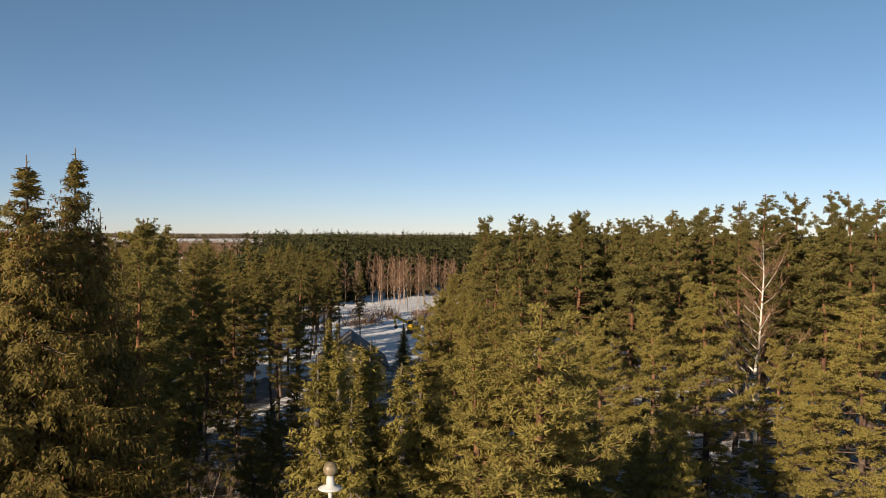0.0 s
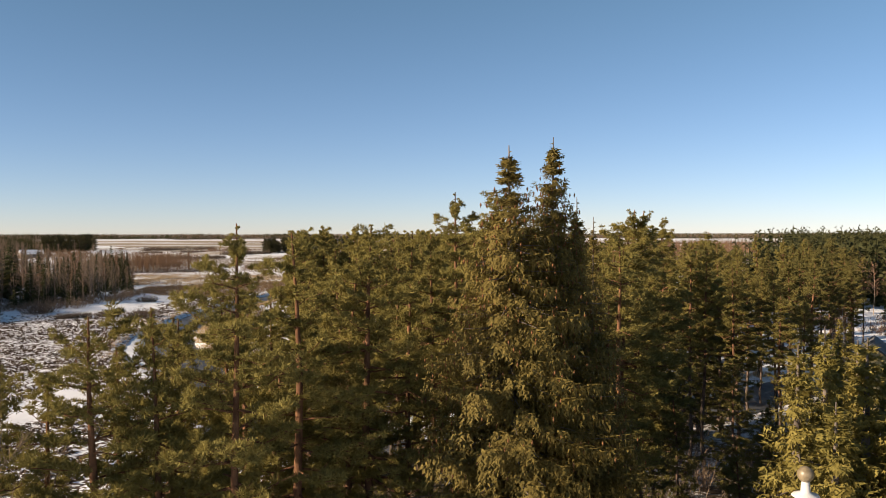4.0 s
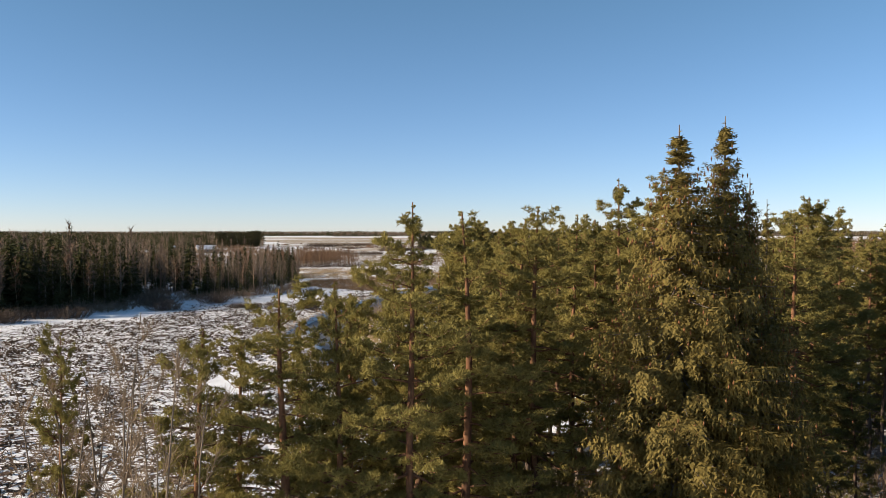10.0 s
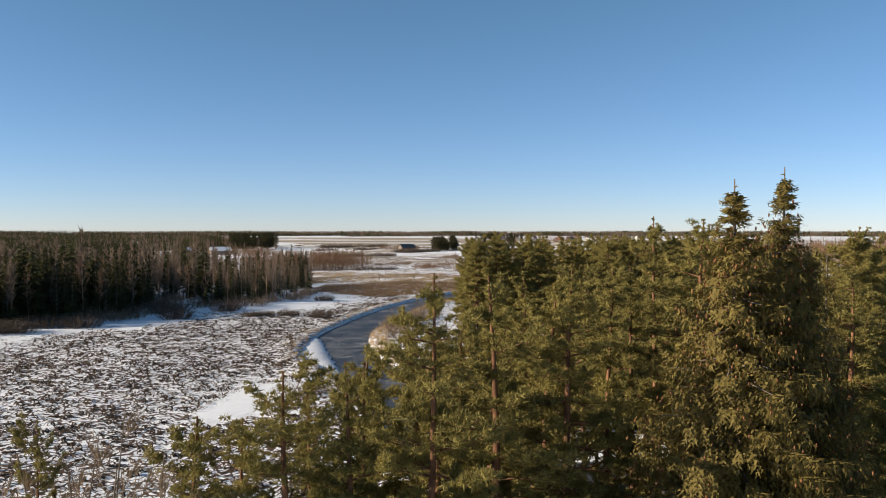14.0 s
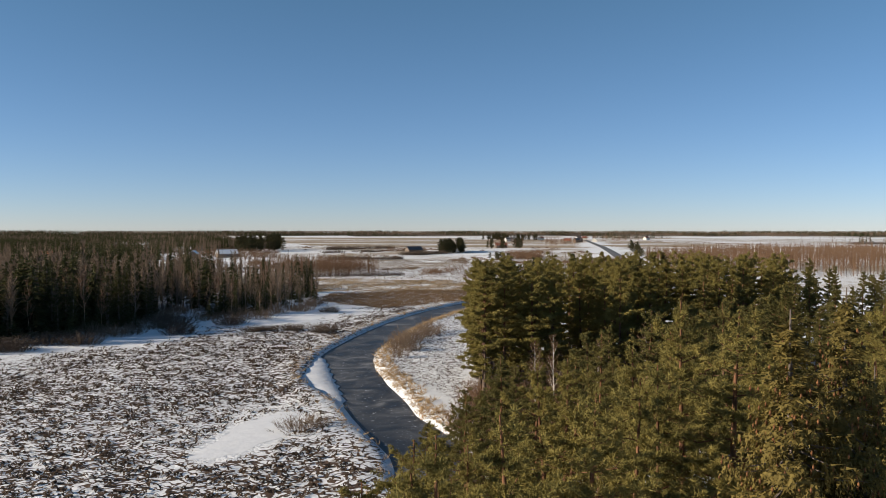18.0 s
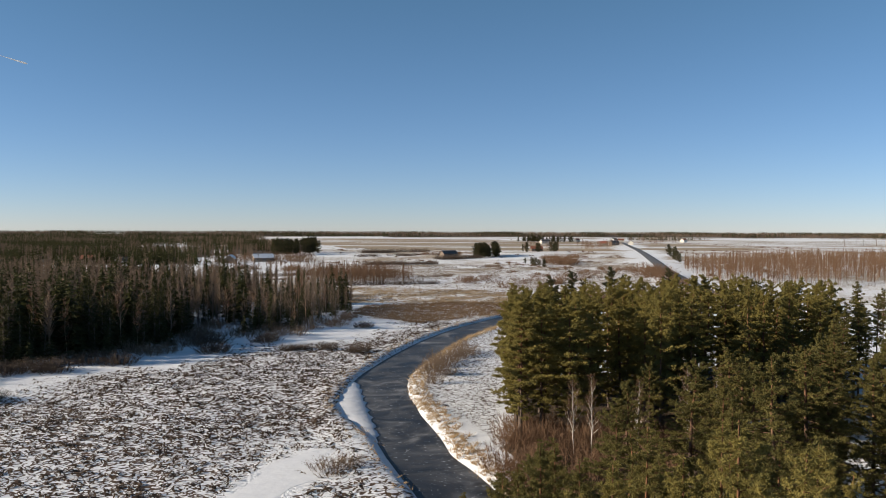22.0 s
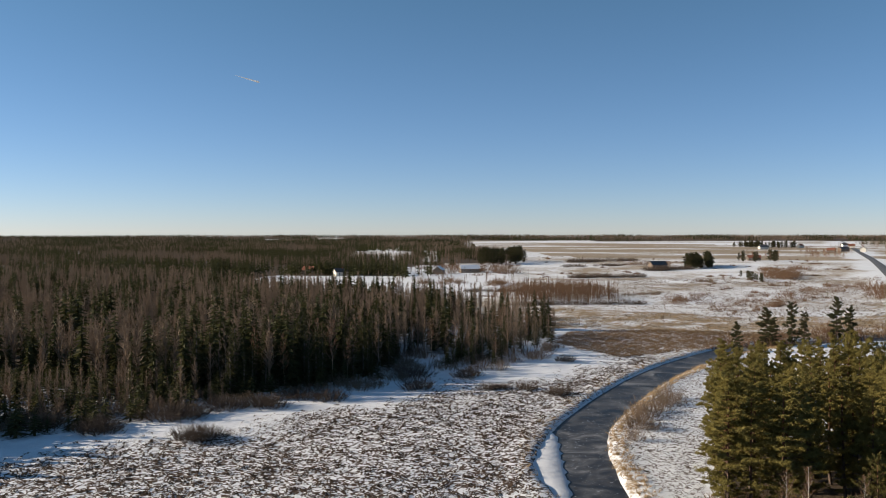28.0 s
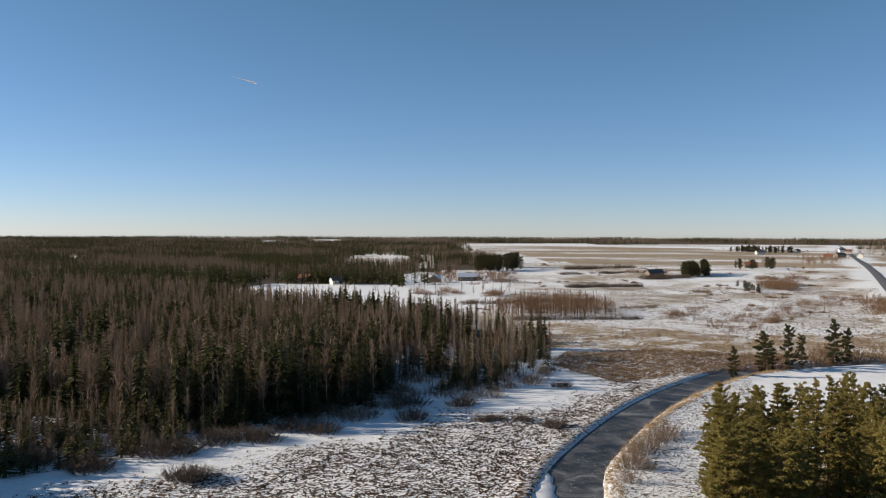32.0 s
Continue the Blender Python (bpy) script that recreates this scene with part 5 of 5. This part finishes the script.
RED_THICKET = "reddish-brown willow thicket in the meadow"
hedge([(112, 345), (124, 340), (186, 424), (198, 470), (160, 440), (130, 405)], 46, 72, 2.0, 4.4, RED_THICKET, MAT_TWIG_RED)
hedge([(106, 392), (126, 390), (146, 456), (140, 472), (118, 430)], 26, 73, 1.8, 4.2, RED_THICKET, MAT_TWIG_RED)
hedge([(192, 455), (232, 460), (276, 545), (262, 550), (212, 500)], 36, 105, 2.0, 4.2, RED_THICKET, MAT_TWIG_RED)
thicket([(205, 386), (214, 384), (262, 490), (250, 494)], 24, 126, "saplings", 4.0, 7.0, "reddish leafless thicket beside the road", "roadside bushes")
thicket([(171, 578), (187, 578), (188, 592), (172, 592)], 6, 74, "bush", 2.4, 3.6, "round grey bush in the snowy field", "field bushes")
thicket([(100, 452), (120, 454), (120, 462), (100, 460)], 12, 75, "bush", 1.4, 2.2, "low brown bush in the snowy field", "field bushes")
hedge([(98, 634), (160, 652), (160, 668), (100, 655)], 80, 76, 2.6, 5.0, "long dark willow hedge across the snowy field")
hedge([(16, 470), (95, 494), (97, 506), (16, 486)], 68, 106, 2.2, 4.0, "willow scrub behind the meadow saplings")
hedge([(36, 388), (96, 394), (98, 402), (36, 398)], 68, 107, 1.8, 3.0, "low willow scrub at the foot of the saplings")
hedge([(182, 752), (226, 772), (236, 800), (190, 775)], 52, 108, 4.0, 6.5, "dark scrub beside the farm windbreak")
thicket([(236, 618), (262, 620), (290, 690), (264, 690)], 22, 109, "saplings", 4.5, 8.5, "bare grey-brown bush clump by the farm", "farm bushes")
hedge([(140, 915), (222, 960), (222, 980), (140, 935)], 48, 110, 4.0, 7.0, "leafless hedge between ploughed fields")
hedge([(120, 820), (190, 850), (190, 866), (120, 836)], 32, 111, 3.0, 5.0, "dark scrub at the field boundary")
thicket([(-12, 655), (60, 668), (80, 850), (60, 850), (-16, 800)], 40, 112, "saplings", 3.5, 8.0, "bare tree clump round the farm clearing", "clearing bushes")
for x, y in scatter([(425, 985), (500, 1050), (560, 1200), (500, 1180)], 30, 6, 113):
    plant("wood_birch", x, y, 9 + 6 * tree_rng.random(), "bare tree in a roadside group", group="farmyard trees", wide=1.5)
for x, y in scatter([(218, 584), (224, 584), (240, 664), (232, 664)], 9, 5, 114):
    plant("grove_pine", x, y, 4 + 3 * tree_rng.random(), "young dark spruce in a field row", group="field spruces", wide=1.4)
for x, y in scatter([(660, 1330), (800, 1420), (900, 1800), (760, 1700)], 34, 9, 127):
    plant("wood_birch", x, y, 9 + 6 * tree_rng.random(), "bare village tree beside the road", group="village trees", wide=1.6)
for x, y in scatter([(640, 1860), (720, 1760), (760, 1800), (660, 1930)], 40, 6, 115):
    plant("grove_pine", x, y, 10 + 5 * tree_rng.random(), "dark spruce in a village windbreak", group="village trees", wide=1.5)
thicket([(280, 720), (330, 740), (330, 790), (285, 770)], 16, 77, "saplings", 3.5, 6.0, "bare grey-brown bush clump by the farm", "farm bushes")
thicket([(-40, 545), (40, 520), (50, 560), (-30, 590)], 20, 78, "saplings", 3, 5.5, "bare grey bush at the clearing", "clearing bushes")
hedge([(175, 300), (196, 340), (212, 372), (202, 376), (176, 330)], 22, 79, 2.4, 4.4, "reddish leafless thicket beside the road", MAT_TWIG_RED)
for x, y in scatter([(226, 788), (252, 790), (272, 850), (250, 845)], 34, 3, 80):
    plant("grove_pine", x, y, 9 + 5 * tree_rng.random(), "dark spruce in a farm windbreak", group="windbreak", wide=1.2)
for x, y in scatter([(190, 850), (232, 846), (232, 866), (195, 870)], 16, 3, 81):
    plant("saplings", x, y, 4 + 2 * tree_rng.random(), "bare bush beside the windbreak", "bush", "windbreak bushes")
for x, y in scatter([(325, 935), (374, 936), (420, 1060), (370, 1050)], 26, 5, 82):
    plant("grove_pine" if tree_rng.random() < 0.5 else "wood_birch", x, y, 9 + 5 * tree_rng.random(), "tree of a distant farmyard", group="farmyard trees", wide=1.3)
for x, y in scatter([(520, 1210), (600, 1230), (610, 1290), (530, 1270)], 24, 6, 83):
    plant("wood_birch", x, y, 8 + 4 * tree_rng.random(), "bare tree of a distant farmyard", group="farmyard trees", wide=1.5)
for x, y in scatter([(34, 870), (66, 860), (96, 930), (98, 1000), (50, 960)], 30, 4, 84):
    plant("grove_pine", x, y, 13 + 4 * tree_rng.random(), "dark conifer at the end of the far wood", group="far wood end", wide=1.3)
for i, (x, y) in enumerate([(345, 640), (358, 668), (372, 697), (388, 728), (402, 758), (418, 790), (436, 822)]):
    plant("grove_pine", x + 14, y - 4, 7 + 2 * (i % 3), "roadside conifer in a row", group="roadside conifers", wide=1.4)

def field_scrub():
    r = np.random.default_rng(92)
    p = np.column_stack([r.uniform(20, 900, 30000), r.uniform(330, 2200, 30000)])
    near, _ = to_line(p, [tuple(q) for q in ROAD[::6]])
    rows = np.abs(wobble(p, 240, 93)) < 0.035
    ok = (near > 14) & (rows | (wobble(p, 70, 94) > 1.05)) & (p[:, 0] < p[:, 1] * 0.75) & ~inside(p, [(150, 1150), (700, 1000), (900, 1500), (640, 2300), (170, 2300)])
    p = p[ok]
    base = np.zeros((44, 3))
    base[:, :2] = r.normal(0, 0.24, (44, 2))
    way = np.column_stack([base[:, :2] * 0.8 + r.normal(0, 0.2, (44, 2)), np.ones(44)])
    template = blades(base, way, r.uniform(0.4, 1.05, 44) * np.exp(-2.0 * np.hypot(base[:, 0], base[:, 1])), np.full(44, 0.09), r)
    stand("field_scrub", template, p, r.uniform(1.0, 3.2, len(p)), 95, MAT_TWIG_RED, "rows of leafless scrub between the snowy fields", 1.5)


field_scrub()
clearing = fill([(-110, 600), (-60, 560), (20, 520), (56, 560), (66, 760), (40, 800), (-20, 640), (-100, 640)], 420, 96)
stand("clearing_trees", light_bare(97, 50, 0.008, 0.35), clearing, rng.uniform(3, 8, len(clearing)), 98, MAT_TWIG, "scattered bare trees round the farm clearing", 2.0)
farm_edge = fill([(-126, 655), (-60, 660), (-28, 648), (-34, 800), (-120, 800)], 70, 99)
stand("clearing_conifers", light_conifer(100, 24, 0.2), farm_edge, rng.uniform(7, 13, len(farm_edge)), 101, MAT_WOOD_GREEN, "dark conifers behind the farm clearing", 1.3)

# ---- buildings and small things ----
def house(x, y, turn, size, wall_h, rise, wall_mat, roof_mat, label, windows=2, chimney=True):
    thing = new("house")
    thing.matrix_world = pose(x, y, ground_at(x, y), 0, 0, turn)
    w, d = size
    part("wall", box_mesh("house_wall", (w, d, wall_h), (0, 0, wall_h / 2 - 0.1), wall_mat), thing)
    for sx in (-1, 1):
        bm = bmesh.new()
        vs = [bm.verts.new(p) for p in ((sx * w / 2, -d / 2, wall_h - 0.12), (sx * w / 2, d / 2, wall_h - 0.12), (sx * w / 2, 0, wall_h + rise - 0.1))]
        vs += [bm.verts.new(v.co - Vector((sx * 0.2, 0, 0))) for v in vs]
        bm.faces.new(vs[:3]), bm.faces.new(vs[3:])
        for i in range(3):
            bm.faces.new((vs[i], vs[(i + 1) % 3], vs[3 + (i + 1) % 3], vs[3 + i]))
        bmesh.ops.recalc_face_normals(bm, faces=bm.faces[:])
        part("gable", bm_mesh("house_gable", bm, wall_mat), thing)
    tilt = math.atan2(rise, d / 2)
    ln = math.hypot(rise, d / 2) + 0.5
    for s in (-1, 1):
        me = box_mesh("house_roof", (w + 0.9, ln, 0.18), (0, s * (d / 4 + 0.12), wall_h + rise / 2 - 0.02), roof_mat, turn=Matrix.Rotation(-s * tilt, 4, "X"))
        part("roof", me, thing)
    if chimney:
        part("chimney", box_mesh("house_chimney", (0.6, 0.6, 1.5), (w * 0.15, 0, wall_h + rise + 0.3), MAT_ROOF_RED, 0.03), thing)
    for s in (-1, 1):
        for i in range(windows):
            cx = (i + 0.5) / windows * w - w / 2
            win = part("window", box_mesh("window_frame", (1.3, 0.1, 1.4), (cx, s * (d / 2 + 0.03), wall_h * 0.55), MAT_WHITE, 0.02), thing)
            part("pane", box_mesh("window_pane", (1.1, 0.04, 1.2), (cx, s * (d / 2 + 0.09), wall_h * 0.55), MAT_GLASS), win)
    return tagged(thing, label, "house")


house(79.6, 54.4, 35, (9, 7.4), 3.3, 2.8, MAT_OCHRE, MAT_ROOF, "ochre wooden house with a steep dark roof", 2, False)
house(27, 724, 10, (16, 8), 3.4, 3.0, MAT_BOARD, MAT_SNOW, "long dark wooden barn under a snowy roof", 3, False)
house(1, 700, 80, (12, 8), 3.2, 3.0, MAT_BOARD, MAT_SNOW, "weathered farmhouse with snow on its roof")
house(-74, 658, 30, (10, 7), 3.0, 2.6, MAT_PLASTER, MAT_ROOF, "pale small house by the wood")
house(-104, 694, -15, (9, 7), 3.0, 2.6, MAT_BOARD, MAT_ROOF_RED, "dark farm shed by the wood", 1, False)
house(205, 800, 20, (16, 8), 3.6, 3.2, MAT_BOARD, MAT_ROOF, "weathered farm barn beside the windbreak", 2, False)
house(370, 1004, -10, (14, 9), 3.6, 3.2, MAT_BOARD, MAT_ROOF_RED, "dark farmhouse among yard trees")
for i, (x, y, turn, wm, rm) in enumerate([(640, 1690, 10, MAT_PLASTER, MAT_ROOF), (760, 1800, 30, MAT_PLASTER, MAT_ROOF_RED),
                                          (820, 1700, -20, MAT_PLASTER, MAT_ROOF_RED), (700, 1480, 15, MAT_BOARD, MAT_ROOF), (690, 1390, 60, MAT_PLASTER, MAT_ROOF), (900, 1900, 10, MAT_WHITE, MAT_ROOF),
                                          (1000, 1750, 35, MAT_PLASTER, MAT_ROOF_RED), (610, 1330, -30, MAT_BOARD, MAT_ROOF_RED)]):
    house(x, y, turn, (18 if i % 3 == 0 else 12, 9), 4.6, 3.6, wm, rm, "distant village house with a pitched roof", 3)


def flagpole(x, y, top):
    thing = new("flagpole")
    thing.matrix_world = pose(x, y, ground_at(x, y))
    v, f = tube([(0, 0, 0), (0, 0, top * 0.5), (0, 0, top - 0.75)], [0.09, 0.08, 0.055], 16)
    part("pole", tri_mesh("pole", v, f, MAT_POLE_PAINT, True), thing)
    prof = [(0.0, -0.76), (0.30, -0.76), (0.335, -0.73), (0.3, -0.69), (0.12, -0.63), (0.1, -0.4), (0.075, -0.36)]
    v, f = tube([(0, 0, top + z) for _, z in prof], [max(r, 0.001) for r, _ in prof], 24)
    part("cap", tri_mesh("cap", v, f, MAT_POLE_PAINT, True), thing, "white turned cap with a wide flange")
    bm = bmesh.new()
    bmesh.ops.create_uvsphere(bm, u_segments=24, v_segments=14, radius=0.2, matrix=Matrix.Translation((0, 0, top - 0.2)))
    me = bm_mesh("ball", bm, MAT_GLOBE)
    me.shade_smooth()
    part("ball", me, thing, "weathered brass ball")
    tagged(thing, "white flagpole with a flanged cap and brass ball", "flagpole")


flagpole(19.1, 13.8, 11.25)


def excavator(x, y, turn):
    thing = new("excavator")
    thing.matrix_world = pose(x, y, ground_at(x, y), 0, 0, turn) @ Matrix.Scale(0.7, 4)
    for s in (-1, 1):
        part("track", box_mesh("track", (3.6, 0.6, 0.85), (0, s * 1.05, 0.42), MAT_DARK, 0.2), thing)
    part("body", box_mesh("body", (3.4, 2.5, 1.1), (-0.2, 0, 1.55), MAT_YELLOW, 0.12), thing)
    cab = part("cab", box_mesh("cab", (1.5, 1.1, 1.5), (0.7, 0.6, 2.8), MAT_YELLOW, 0.1), thing)
    part("window", box_mesh("cab_window", (1.1, 1.14, 0.8), (0.8, 0.6, 2.95), MAT_GLASS, 0.02), cab)
    part("boom", box_mesh("boom", (4.2, 0.45, 0.6), (2.8, -0.3, 3.4), MAT_YELLOW, 0.08, Matrix.Rotation(radians(-28), 4, "Y")), thing)
    part("stick", box_mesh("stick", (0.45, 0.4, 2.6), (4.7, -0.3, 3.2), MAT_YELLOW, 0.08, Matrix.Rotation(radians(12), 4, "Y")), thing)
    part("bucket", box_mesh("bucket", (0.9, 1.0, 0.8), (4.4, -0.3, 1.6), MAT_DARK, 0.15), thing)
    tagged(thing, "yellow tracked excavator parked on snow", "excavator")


excavator(131.5, 76.5, 118)


def utility_pole(x, y, h):
    thing = new("utility_pole")
    thing.matrix_world = pose(x, y, ground_at(x, y), 0, 0, 30)
    v, f = tube([(0, 0, -0.2), (0, 0, h)], [0.14, 0.09], 10)
    part("post", tri_mesh("post", v, f, MAT_POLE, True), thing)
    if h > 9.1 or h < 8.99:
        return tagged(thing, "plain grey wooden pole standing among pines", "pole")
    part("crossarm", box_mesh("crossarm", (1.6, 0.1, 0.12), (0, 0.1, h - 0.4), MAT_POLE, 0.01), thing)
    for s in (-0.7, 0, 0.7):
        v, f = tube([(s, 0.1, h - 0.34), (s, 0.1, h - 0.2), (s, 0.1, h - 0.12)], [0.03, 0.05, 0.02], 8)
        part("insulator", tri_mesh("insulator", v, f, MAT_WHITE, True), thing)
    tagged(thing, "grey wooden utility pole with a crossarm", "utility pole", "utility poles")


for x, y, h in ((31.2, 13.9, 9.2), (32.0, 13.2, 8.98), (150, 470, 9), (196, 430, 9), (104, 510, 9), (60, 560, 9), (20, 610, 9)):
    utility_pole(x, y, h)


def contrail():
    """A thin streak of ice cloud, thickest at its leading end, its flat side towards the low sun."""
    a, b = np.array((-950, 3894, 753.0)), np.array((-838, 3920, 724.0))
    k = np.linspace(0, 1, 24)
    c = a + (b - a) * k[:, None]
    across = np.cross(b - a, (-0.7, -0.7, 0.1))
    across *= 1 / np.linalg.norm(across)
    half = np.interp(k, [0, 0.25, 0.92, 1], [0.5, 1.2, 4.2, 0.8])[:, None] * across
    v = np.stack([c - half, c + half], 1).reshape(-1, 3)
    f = [(2 * i, 2 * i + 1, 2 * i + 3, 2 * i + 2) for i in range(23)]
    mat = foliage("ice_cloud", (0.85, 0.88, 0.9), (0.9, 0.92, 0.94), (0.9, 0.92, 0.94), 0.3)
    tagged(new("contrail", tri_mesh("contrail", v, f, mat)), "short white aircraft trail high in the blue sky", "contrail")


contrail()
